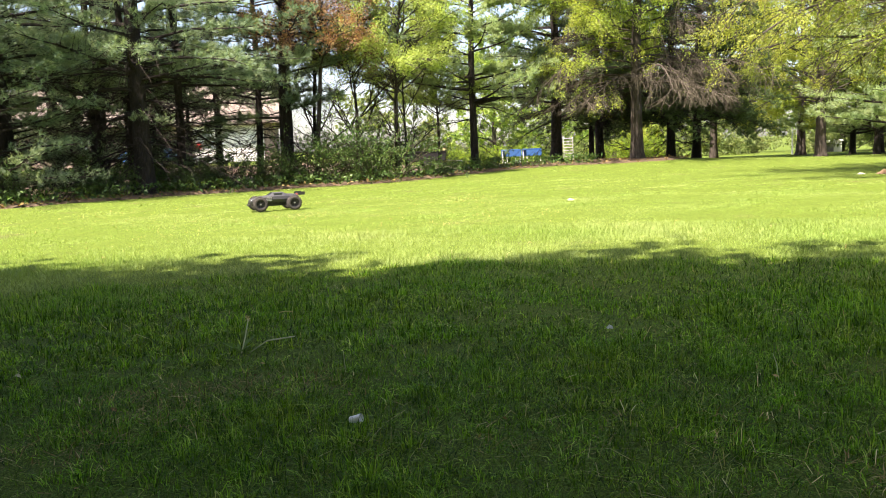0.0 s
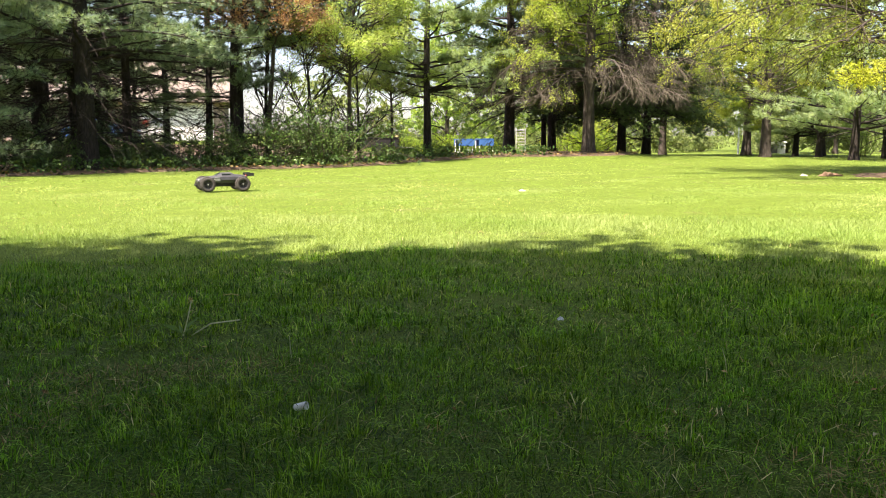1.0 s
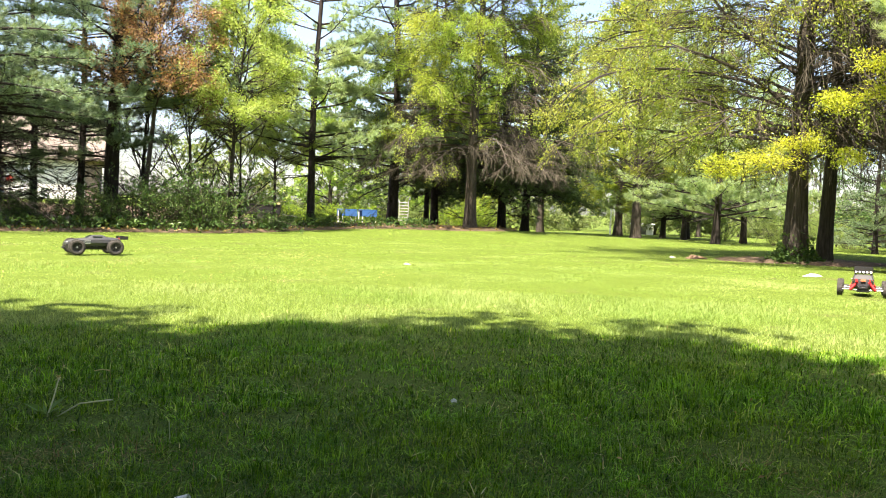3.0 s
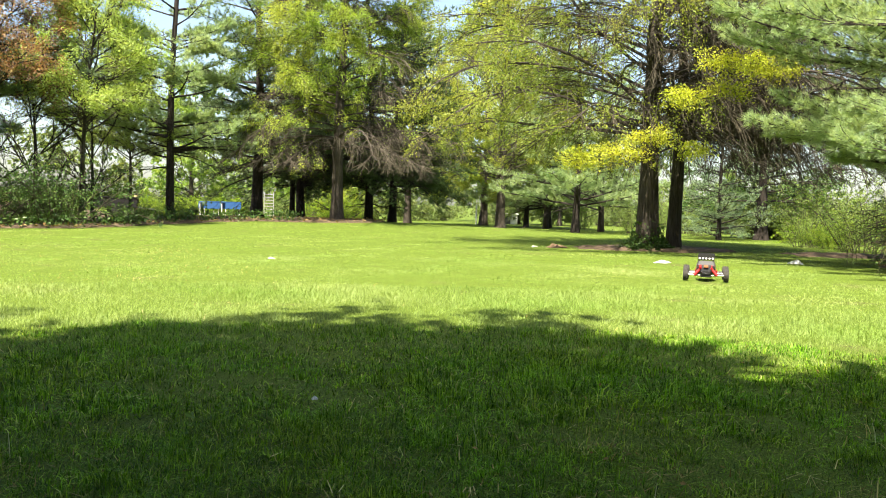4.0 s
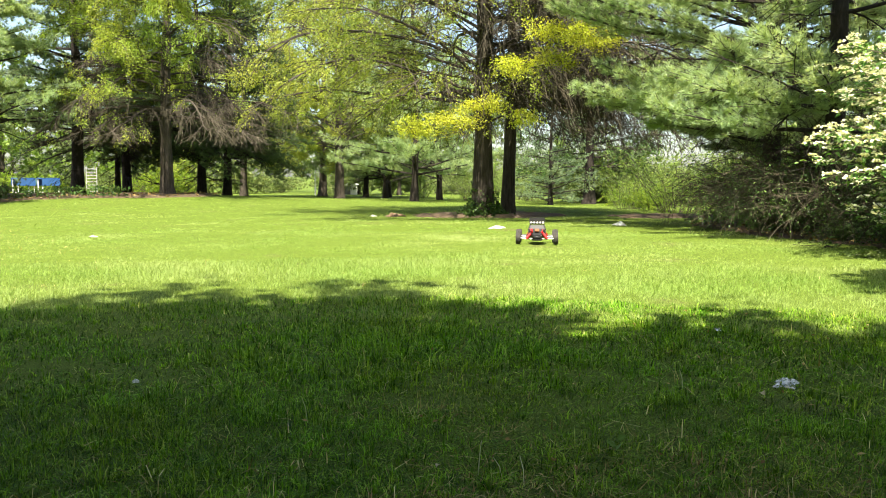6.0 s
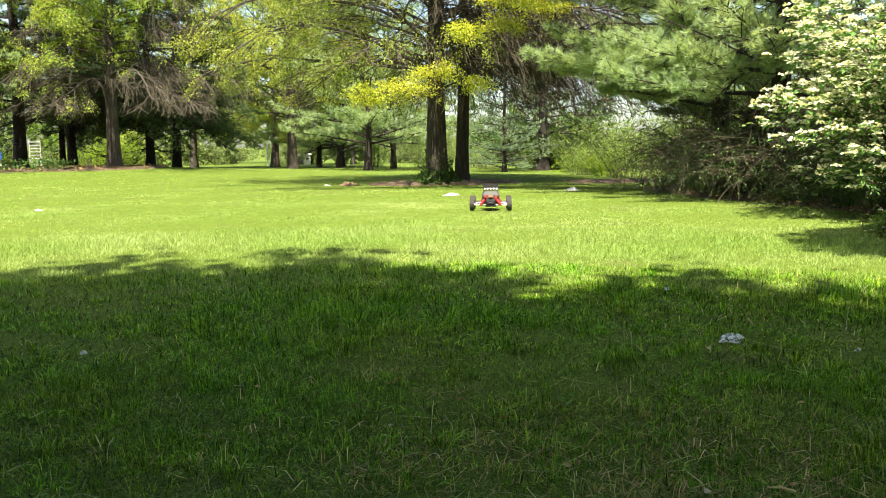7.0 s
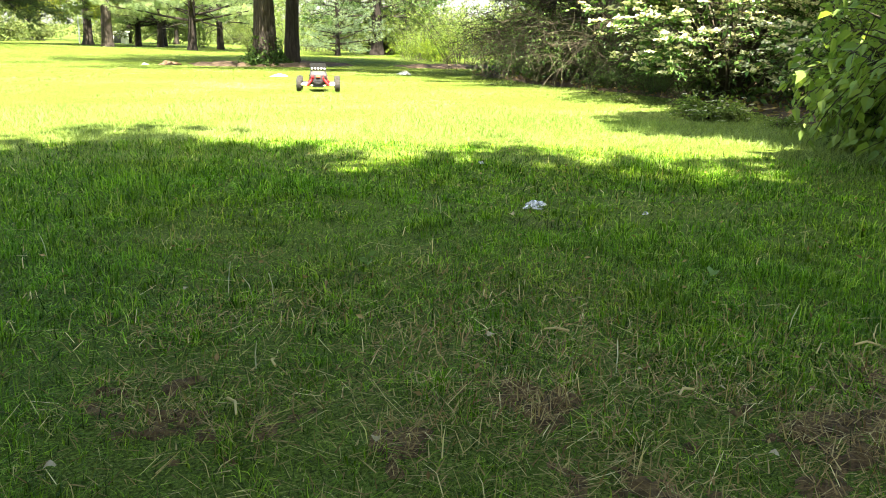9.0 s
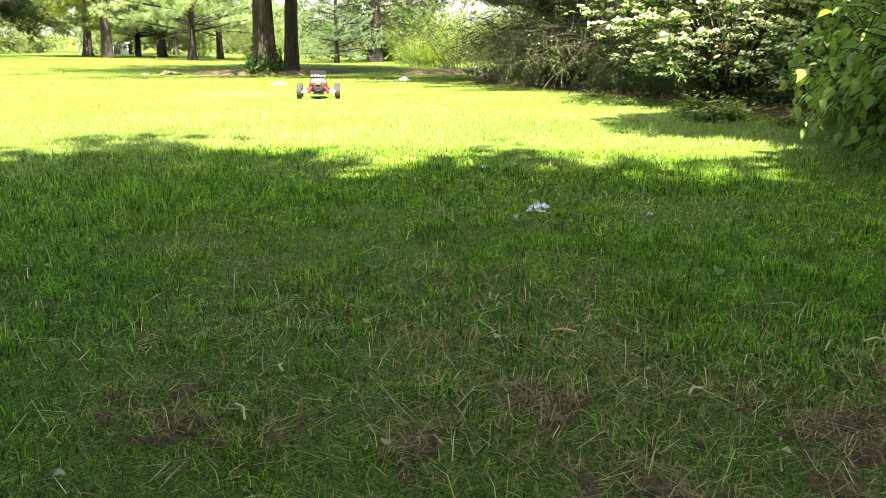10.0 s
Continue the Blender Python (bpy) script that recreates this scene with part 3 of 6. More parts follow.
def oak(name, m, label, seed, h=14.0, r=0.3, first=2.2, reach=5.0, limbs=44, subs=9, twigs=7, droop=0.9, leaf_size=0.12, per_twig=5, mat=None, leafy=None, group="oaks", bark=None, category="oak tree", lift=0.15, wide=0.6, lean=(0.0, 0.0), shape=1.2, crown_label="yellow-green young leaves on drooping twigs", extra=None, side=None, far=False, low=1.6, see=99.0, twig=0.006, floor=0.0, top_thin=7, strand=1.0, sprays=(), whips=0, whip_side=0.0, whip_z=(2.4, 5.6), whip_len=(2.6, 4.6)):
    """Broad-leaved tree: limbs, side branches and twigs as wood, leaves at the twigs. leafy(p): how likely a twig at p bears leaves."""
    rng = np.random.default_rng(seed)
    top = thing(name, m, label, category, group)
    tg, tp, tr = trunk_geo(rng, h, r, lean)
    part("trunk", tg, bark or M_BARK_OAK, top, smooth=True)
    wood, fine, leaf, gold = Geo(), Geo(), Geo(), Geo()
    P, D, S, GP, GD = [], [], [], [], []
    for i in range(limbs):
        u = (i + rng.uniform(0, 1)) / limbs
        z = first + (h - first - 0.2) * u ** low
        u = u ** low
        ln = reach * (1 - u ** shape * 0.8) * rng.uniform(0.7, 1.15)
        az = i * 2.399 + rng.uniform(-0.4, 0.4)
        if side is not None and u < 0.45:
            az = side + rng.normal() * 1.0
        c = np.array([np.interp(z, tp[:, 2], tp[:, 0]), np.interp(z, tp[:, 2], tp[:, 1]), z])
        b = bend(rng, c, (math.cos(az), math.sin(az), lift + u * 0.9), ln, 8, droop * (1 - u) ** 1.2, 0, 0.08)
        b[:, 2] = np.maximum(b[:, 2], floor + 0.35 * (b[:, 2] - floor) + rng.uniform(0, 0.3))
        rr = 0.014 + 0.006 * ln
        one = wood if far else Geo()
        one.tube(b, np.linspace(rr, 0.01, 9), 5)
        if not far:
            part("limb", one, bark or M_BARK_OAK, top)
        for q in range(subs):
            t = 0.22 + 0.78 * (q + rng.uniform(0, 0.9)) / subs
            o, d = along(b, min(t, 0.99))
            d = d / np.linalg.norm(d)
            out = np.cross(d, (0, 0, 1.0)) * (1 if q % 2 else -1)
            sl = (0.3 * ln * (1.1 - t) + 0.45) * rng.uniform(0.7, 1.3)
            s = bend(rng, o, d * 0.8 + out * 0.7 + np.array([0, 0, rng.uniform(-0.2, 0.35)]), sl, 5, droop * 0.8 * (1 - u), 0, 0.14)
            s[:, 2] = np.maximum(s[:, 2], floor + 0.3 * (s[:, 2] - floor))
            wood.tube(s[::5] if far else s, [0.014, 0.006] if far else np.linspace(0.014, 0.005, 6), 3 if far else 4)
            for e in range(twigs):
                x, dd = along(s, rng.uniform(0.15, 1) * 0.99)
                dd = dd / (np.linalg.norm(dd) + 1e-9)
                tl = rng.uniform(0.25, 0.75) * strand
                w = bend(rng, x, dd + rng.normal(size=3) * 0.55 + np.array([0, 0, -0.35 * droop * (1 - u)]), tl, 3, droop * 0.5, 0, 0.12)
                w[:, 2] = np.maximum(w[:, 2], floor + 0.4 * (w[:, 2] - floor) - 0.1)
                if not far:
                    fine.tube(w, np.array([1.0, 0.85, 0.7, 0.5]) * twig, 3)
                chance = leafy(w[-1]) if leafy else 1.0
                isgold = extra is not None and extra(w[-1])
                if rng.uniform() < chance or isgold:
                    high = w[-1][2] > see
                    k = per_twig * (2 if isgold else 1) if not high else max(2, per_twig // top_thin)
                    tt = rng.uniform(0.1, 1.0, k)
                    pos = np.array([along(w, min(v, 0.99))[0] for v in tt]) + rng.normal(size=(k, 3)) * 0.07
                    dr = (w[-1] - w[0]) / tl + rng.normal(size=(k, 3)) * 0.7
                    (GP if isgold else P).append(pos)
                    (GD if isgold else D).append(dr)
                    if not isgold:
                        S.append(np.full(k, leaf_size * (2.0 if high else 1.0)))
    for i in range(whips):
        z = rng.uniform(*whip_z)
        c = np.array([np.interp(z, tp[:, 2], tp[:, 0]), np.interp(z, tp[:, 2], tp[:, 1]), z])
        az = whip_side + rng.normal() * 0.9
        ln = rng.uniform(*whip_len)
        b = bend(rng, c, (math.cos(az), math.sin(az), rng.uniform(-0.25, 0.5)), ln, 9, rng.uniform(0.25, 0.8), 0, 0.07)
        low_end = floor + rng.uniform(-0.35, 0.5)
        b[:, 2] = np.maximum(b[:, 2], low_end + 0.4 * (b[:, 2] - low_end))
        fine.tube(b, np.linspace(0.016, 0.004, 10), 4)
        for q in range(13):
            t = rng.uniform(0.25, 0.99)
            o, d = along(b, t)
            d = d / np.linalg.norm(d)
            w = bend(rng, o, d * 0.9 + rng.normal(size=3) * 0.45 + np.array([0, 0, -0.2]), rng.uniform(0.4, 1.3), 4, 0.4, 0, 0.1)
            w[:, 2] = np.maximum(w[:, 2], floor + 0.3 * (w[:, 2] - floor))
            fine.tube(w, np.linspace(0.008, 0.0035, 5), 3)
            for _ in range(2):
                x, dd = along(w, rng.uniform(0.2, 0.95))
                y = bend(rng, x, dd / np.linalg.norm(dd) + rng.normal(size=3) * 0.4, rng.uniform(0.15, 0.5), 2, 0.4, 0, 0.1)
                fine.tube(y, [0.005, 0.004, 0.003], 3)
    if not far:
        tagged(part("twig_work", fine, M_TWIG, top, "fine grey-brown bare twigs"), kind="stuff")
    if P:
        leaf.leaves(rng, np.concatenate(P), np.concatenate(D), np.concatenate(S), wide)
        part("crown", leaf, mat or M_OAK_LEAF, top, crown_label)
    for a, b2, c, d in sprays:
        z = c - 0.2
        o = np.array([np.interp(z, tp[:, 2], tp[:, 0]), np.interp(z, tp[:, 2], tp[:, 1]), z + 0.3])
        e = np.array([a, b2, c])
        limb = np.stack([o, o * 0.5 + e * 0.5 + np.array([0, 0, 0.12]), e])
        wood.tube(limb, [0.03, 0.02, 0.01], 5)
        for _ in range(int(70 * d)):
            az, q = rng.uniform(0, 6.283), d * math.sqrt(rng.uniform())
            x = e + np.array([math.cos(az) * q, math.sin(az) * q, rng.normal() * 0.26 * d - 0.2 * q])
            w = np.stack([e * 0.6 + x * 0.4 + np.array([0, 0, 0.05]), x * 0.6 + e * 0.4, x])
            wood.tube(w, [0.006, 0.005, 0.003], 3)
            tt = rng.uniform(0.3, 1.05, 40)
            GP.append(w[0] + (w[2] - w[0]) * tt[:, None] + rng.normal(size=(40, 3)) * np.array([0.1, 0.1, 0.04]))
            GD.append((w[2] - w[0]) + rng.normal(size=(40, 3)) * 0.4)
    tagged(part("branch_work", wood, bark or M_BARK_OAK, top), kind="stuff")
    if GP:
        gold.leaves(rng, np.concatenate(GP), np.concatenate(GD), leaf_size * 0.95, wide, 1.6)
        part("golden_sprays", gold, M_SUNLIT_GOLD_LEAF, top, "golden-yellow leaf sprays with sunlight put into their colour")
    return top


def shrub(name, m, label, seed, rx=1.2, h=1.8, stems=26, twigs=9, per=9, leaf_size=0.07, mat=None, spread=0.9, droop=0.4, group="shrubs", wide=0.55, stem_mat=None, bare=0.0, category="shrub", thick=0.014, far=False):
    """Shrub of arching stems, twigs and leaves."""
    rng = np.random.default_rng(seed)
    top = thing(name, m, label, category, group)
    wood, leaf = Geo(), Geo()
    P, D = [], []
    for i in range(stems):
        az = rng.uniform(0, 6.283)
        ro = rng.uniform(0, 1) ** 0.6
        base = np.array([math.cos(az) * rx * 0.35 * ro, math.sin(az) * rx * 0.35 * ro, -0.05])
        ln = h * rng.uniform(0.75, 1.15) * (1 + 0.25 * ro)
        b = bend(rng, base, (math.cos(az) * spread * ro * rx / h, math.sin(az) * spread * ro * rx / h, 1.0), ln, 8, droop * 1.6, 0, 0.09)
        wood.tube(b, np.linspace(thick, 0.004, 9), 4)
        for q in range(twigs):
            t = 0.12 + 0.88 * rng.uniform(0, 1)
            o, d = along(b, min(t, 0.99))
            d = d / np.linalg.norm(d)
            s = bend(rng, o, d * 0.5 + rng.normal(size=3) * 0.7 + np.array([0, 0, 0.1]), rng.uniform(0.18, 0.42) * h / 1.8 + 0.08, 4, droop * 0.5, 0, 0.15)
            s[:, 2] = np.maximum(s[:, 2], 0.02)
            if not far:
                wood.tube(s, np.linspace(0.006, 0.002, 5), 3)
            if rng.uniform() < bare:
                continue
            tt = rng.uniform(0.1, 1, per)
            P.append(np.array([along(s, min(v, 0.99))[0] for v in tt]) + rng.normal(size=(per, 3)) * 0.03)
            D.append((s[-1] - s[0]) + rng.normal(size=(per, 3)) * 0.25)
    tagged(part("stem_work", wood, stem_mat or M_TWIG, top), kind="stuff")
    leaf.leaves(rng, np.concatenate(P), np.concatenate(D), leaf_size, wide)
    part("foliage", leaf, mat or M_SHRUB_LEAF, top)
    return top


def spot(x, y, turn=0.0, s=1.0):
    """A pose on the ground, turned and scaled."""
    return pose(x, y, float(height(x, y)), 0, 0, turn) @ Matrix.Scale(s, 4)


def sway(p, f, o=0.0):
    return math.sin(p[0] * f + o) * math.sin(p[1] * f * 1.1 + o * 2) + 0.7 * math.sin(p[2] * f * 1.3 + p[0] * f * 0.6 + o)


# pines beside the woodland bed
pine_a = pine("white_pine", spot(-7.14, 21.3), "tall dark white pine on the woodland floor", 11, h=16, r=0.24, first=2.9, reach=4.0, limbs=60, litter=46, droop=0.5,
              boughs=((4.4, 3.3, 2.6, 0.1, 0.8), (0.2, 3.2, 2.4, 0.1, 0.7), (3.6, 3.6, 3.0, 0.1, 0.8), (5.4, 4.1, 2.2, 0.1, 0.9)))
pine_b = pine("white_pine", spot(-6.87, 23.58), "slender white pine with bare lower snags", 12, h=14, r=0.13, first=3.1, reach=3.0, limbs=46, dead=16, litter=46, droop=0.45)
pine_c = pine("white_pine", spot(-4.21, 25.61), "stout dark white pine with pale green bough tips", 13, h=16, r=0.22, first=3.9, reach=3.2, limbs=52, litter=22,
              boughs=((3.5, 2.0, 2.1, 0.15, 1.2), (-0.35, 2.25, 1.7, 0.12, 1.2), (-1.2, 2.1, 1.5, 0.1, 1.0), (3.4, 3.2, 1.5, 0.15, 1.0), (-0.3, 3.35, 2.0, 0.1, 1.2), (-1.0, 3.5, 1.9, 0.1, 1.2), (4.2, 3.3, 1.8, 0.1, 1.1)))
copy_thing(pine_a, spot(-10.2, 20.6, 140, 0.95))
copy_thing(pine_b, spot(-8.23, 23.67, 80, 1.0))
copy_thing(pine_b, spot(-9.9, 25.4, 200, 1.05))
copy_thing(pine_c, spot(-12.5, 23.5, 60, 1.0))
copy_thing(pine_b, spot(-11.2, 27.0, 20, 1.1))
copy_thing(pine_b, spot(-5.6, 28.3, 300, 0.95))
low_pine = pine("young_pine", spot(-9.9, 18.9), "young dark pine with boughs down to the ground", 15, h=9, r=0.12, first=0.35, reach=2.6, limbs=60, dead=2, needle=0.13, width=0.008, branchlets=11)
for x, y, a, k in ((-13.2, 20.6, 50, 1.0), (-11.0, 29.0, 130, 1.0), (-8.3, 29.4, 220, 0.75), (-14.5, 27.0, 300, 1.1), (-9.3, 24.4, 20, 0.85), (-11.6, 23.0, 170, 0.9), (-7.7, 26.4, 260, 0.62), (20.2, 24.2, 40, 0.72), (24.6, 27.4, 190, 0.75)):
    copy_thing(low_pine, spot(x, y, a, k))
# trunk left of the view; added to shade the pines behind it
copy_thing(pine_c, spot(-10.6, 17.4, 100, 1.0))
copy_thing(pine_a, spot(-10.5, 33.0, 250, 1.0))
copy_thing(pine_c, spot(-13.5, 31.0, 330, 1.0))
copy_thing(pine_b, spot(-7.6, 31.0, 30, 1.0))
thin = pine("white_pine", spot(1.71, 28.99), "slender pine with sparse pale boughs", 14, h=15, r=0.135, first=2.2, reach=3.1, limbs=60, tufts=8, mat=M_NEEDLE_PALE, branchlets=10, dead=10, litter=10, needle=0.15, width=0.016,
            boughs=((0.2, 4.6, 1.6, 0.2, 2.4), (3.0, 4.9, 1.8, 0.2, 2.4), (-0.8, 5.3, 1.7, 0.2, 2.4), (3.6, 5.6, 1.8, 0.2, 2.4), (0.3, 6.0, 1.9, 0.2, 2.4), (-1.6, 4.3, 1.4, 0.15, 2.2), (2.8, 3.6, 1.4, 0.15, 1.8), (-0.4, 3.2, 1.3, 0.15, 1.8)))
pine("white_pine", spot(5.12, 32.63), "white pine with a dark bare trunk and one low pale bough", 16, h=15, r=0.22, first=3.0, reach=4.1, limbs=66, tufts=8, dead=8, litter=16, branchlets=13, width=0.016,
                  boughs=((3.3, 2.3, 2.2, 0.15, 1.3), (4.3, 2.6, 2.0, 0.1, 1.3), (3.8, 2.9, 2.4, 0.1, 1.1), (-0.4, 2.8, 1.6, 0.1, 1.0),
                          (0.1, 4.2, 2.2, 0.2, 1.6), (3.2, 4.6, 2.4, 0.2, 1.6), (-1.2, 4.9, 2.2, 0.2, 1.6), (-1.8, 3.8, 2.0, 0.15, 1.6), (0.4, 5.6, 2.4, 0.2, 1.6), (3.4, 5.8, 2.4, 0.2, 1.6)))

# trees of the mound
oak("pin_oak", spot(7.57, 29.75), "pin oak with brown drooping lower twigs and yellow-green top", 21, h=15, r=0.225, first=2.6, reach=4.4, limbs=80, subs=9, twigs=14, droop=0.9, floor=1.9, twig=0.008,
              leafy=lambda p: (0.03 if p[2] < 2.9 else 0.5 if p[2] < 4.2 else 1.0) * (0.06 if 0.97 * p[0] - 0.25 * p[1] > 0.9 and p[2] < 5.4 else 1.0) * (sway(p, 1.1, 0.5) > -0.6), leaf_size=0.062, per_twig=46, see=8.5, strand=1.25, mat=M_SPRING_OAK)
dark_a = pine("hemlock", spot(10.46, 35.51), "dark green hemlock with a bare lower trunk", 22, h=14, r=0.19, first=2.0, reach=4.3, limbs=90, tufts=9, needle=0.15, width=0.02, count=18, mat=M_NEEDLE_DARK, droop=0.75, rise=0.2, dead=10, litter=26, branchlets=16)
copy_thing(dark_a, spot(11.77, 36.15, 130, 0.95))
copy_thing(dark_a, spot(7.39, 35.26, 220, 0.95))
copy_thing(thin, spot(7.41, 37.3, 40, 0.9))

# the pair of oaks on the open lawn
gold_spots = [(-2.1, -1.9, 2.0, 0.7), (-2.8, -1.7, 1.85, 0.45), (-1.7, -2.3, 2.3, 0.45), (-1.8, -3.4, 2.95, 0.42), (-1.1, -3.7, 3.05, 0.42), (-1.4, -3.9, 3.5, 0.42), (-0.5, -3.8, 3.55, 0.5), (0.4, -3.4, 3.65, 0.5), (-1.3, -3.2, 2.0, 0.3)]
def over_sprays(p):
    """Whether p lies towards the sun from the golden sprays, where leaves are thinned to let sunlight in."""
    for a, b, c, d in gold_spots:
        up = p[2] - c
        if up > 0.1 and math.hypot(p[0] - a - SUN_X * 0.554 * up, p[1] - b - SUN_Y * 0.554 * up) < d + 0.2:
            return True
    return False


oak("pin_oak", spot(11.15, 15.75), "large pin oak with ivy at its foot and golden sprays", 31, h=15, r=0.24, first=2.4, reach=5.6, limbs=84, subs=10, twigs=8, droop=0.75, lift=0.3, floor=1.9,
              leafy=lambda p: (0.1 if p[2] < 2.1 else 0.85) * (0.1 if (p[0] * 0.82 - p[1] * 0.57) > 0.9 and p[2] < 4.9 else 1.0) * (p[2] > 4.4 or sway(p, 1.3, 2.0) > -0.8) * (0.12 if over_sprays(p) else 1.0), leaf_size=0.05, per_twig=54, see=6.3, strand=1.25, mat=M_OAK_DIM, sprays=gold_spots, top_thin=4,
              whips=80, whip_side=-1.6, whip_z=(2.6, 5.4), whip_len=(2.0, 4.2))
oak("pin_oak", spot(12.38, 16.46), "pin oak with a mass of bare drooping brown twigs", 32, h=13, r=0.165, first=2.6, reach=4.6, limbs=56, subs=9, twigs=6, strand=1.4, droop=1.1, lift=0.3, floor=1.75,
                 leafy=lambda p: 0.02 if p[2] < 4.6 else 0.55, leaf_size=0.062, per_twig=30, see=6.3, side=-0.5, twig=0.0065, top_thin=4, mat=M_OAK_DIM,
                 whips=170, whip_side=-0.65, whip_z=(2.5, 5.8), whip_len=(2.4, 4.4))

# lawn trees further off
maple = oak("maple_tree", spot(18.05, 37.93), "leafy yellow-green maple on the lawn", 33, h=13, r=0.24, first=2.4, reach=5.6, limbs=70, subs=8, twigs=6, droop=0.6, floor=1.3, lift=0.35, leaf_size=0.085, per_twig=48, see=9.0, category="maple tree", group="lawn trees",
            leafy=lambda p: 0.9 * (sway(p, 1.3, 0.3) > -0.2), crown_label="loose sunlit yellow-green leaves")
pale = pine("white_pine", spot(17.27, 29.28), "pale soft-needled pine on the far lawn", 34, h=12, r=0.15, first=1.3, reach=3.4, limbs=56, tufts=8, needle=0.2, width=0.018, count=16, mat=M_NEEDLE_PALE, dead=4, branchlets=12)
copy_thing(maple, spot(20.59, 45.57, 70, 1.0))
copy_thing(maple, spot(15.4, 44.5, 160, 0.85))
copy_thing(pale, spot(21.95, 42.69, 30, 0.95))
copy_thing(pale, spot(23.11, 42.07, 200, 1.05))
copy_thing(pale, spot(20.9, 38.4, 100, 0.9))
copy_thing(pale, spot(21.2, 33.6, 300, 0.9))
oak("flat_topped_tree", spot(22.93, 25.10), "dark low-branched tree with level limbs", 35, h=6.5, r=0.24, first=1.4, reach=4.2, limbs=26, subs=8, twigs=7, droop=0.15, lift=0.12, leaf_size=0.1, per_twig=12, mat=M_SHRUB_LEAF, category="tree", group="lawn trees", bark=M_BARK_PINE, crown_label="dark green leaves on level limbs")

# pines beside the thicket
pine_r = pine("white_pine", spot(12.6, 9.2), "white pine with long soft pale boughs sweeping over the lawn edge", 41, h=10, r=0.17, first=4.6, reach=3.4, limbs=40, tufts=7, needle=0.14, width=0.009, count=18, mat=M_NEEDLE_PALE, branchlets=12, droop=0.05, rise=0.4, dead=12, see=6.0, litter=14,
              boughs=((2.5, 1.5, 2.2, 0.1, 1.6), (2.9, 1.7, 2.6, 0.12, 1.6), (2.2, 1.8, 2.8, 0.12, 1.6), (2.6, 1.95, 3.2, 0.14, 1.6), (3.4, 1.9, 2.5, 0.1, 1.4), (2.4, 2.2, 2.8, 0.15, 1.6), (3.0, 2.4, 2.4, 0.12, 1.5),
                      (2.3, 2.9, 3.8, 0.24, 1.6), (2.6, 3.1, 4.0, 0.24, 1.6), (3.0, 3.3, 3.8, 0.22, 1.6), (2.1, 3.4, 3.5, 0.24, 1.6), (3.5, 3.2, 3.2, 0.2, 1.5), (2.45, 3.7, 3.9, 0.24, 1.6), (3.9, 3.4, 3.0, 0.2, 1.4), (4.4, 3.0, 2.4, 0.15, 1.2),
                      (3.8, 1.9, 2.6, 0.12, 1.6), (4.3, 2.1, 2.6, 0.12, 1.6), (4.8, 2.2, 2.4, 0.1, 1.5), (3.5, 2.4, 2.8, 0.14, 1.5), (5.2, 2.0, 2.2, 0.1, 1.4), (4.0, 2.7, 2.4, 0.15, 1.4)))
pine("white_pine", spot(10.95, 7.0), "dark-trunked pine with pale low boughs above the thicket", 43, h=12, r=0.15, first=3.4, reach=3.0, limbs=44, tufts=7, dead=12, power=1.0, see=4.0, litter=20, mat=M_NEEDLE_PALE, needle=0.13, width=0.008,
     boughs=((2.5, 1.5, 2.3, 0.1, 1.6), (2.9, 1.8, 2.5, 0.12, 1.6), (2.2, 2.0, 2.3, 0.12, 1.5), (3.2, 2.2, 2.2, 0.12, 1.5), (3.7, 1.7, 1.8, 0.1, 1.4)))
copy_thing(pine_r, spot(16.4, 11.2, -20, 0.9))
copy_thing(pine_a, spot(17.4, 8.4, 90, 0.9))
copy_thing(pine_c, spot(15.6, 3.6, 310, 0.9))

# small trees at the edge of the woodland
oak("red_leaved_tree", spot(-3.3, 25.2), "small tree with reddish young leaves", 51, h=8.5, r=0.085, first=3.4, reach=2.1, limbs=34, subs=8, twigs=8, droop=0.1, lift=0.5, leaf_size=0.06, per_twig=26, see=7.2, mat=M_RED_LEAF, category="tree", group="edge trees", lean=(0.06, 0), crown_label="rust-red young leaves")
young = oak("young_maple", spot(-0.9, 25.9), "slim young maple with fresh yellow-green leaves", 52, h=8.0, r=0.075, first=2.6, reach=2.7, limbs=38, subs=7, twigs=7, droop=0.25, lift=0.5, leaf_size=0.062, per_twig=46, see=9.4, mat=M_YOUNG_LEAF, category="maple tree", group="edge trees", leafy=lambda p: 0.08 if p[2] < 3.1 else 0.9 * (sway(p, 1.6, 0.9) > -0.75), crown_label="fresh yellow-green leaves", lean=(0.04, 0))
copy_thing(young, spot(0.5, 29.8, 140, 0.75))
fork = oak("forked_tree", spot(-2.06, 25.46), "bare forked small tree with dark crooked limbs", 53, h=4.6, r=0.075, first=0.5, reach=2.4, limbs=11, subs=7, twigs=6, droop=-0.1, lift=0.9, leaf_size=0.07, per_twig=5, mat=M_GREEN_LEAF, category="tree", group="edge trees", leafy=lambda p: 0.15, bark=M_BARK_PINE, crown_label="few small green leaves")
copy_thing(fork, spot(-0.6, 26.0, 110, 0.8))
copy_thing(fork, spot(-3.4, 26.4, 200, 1.1))

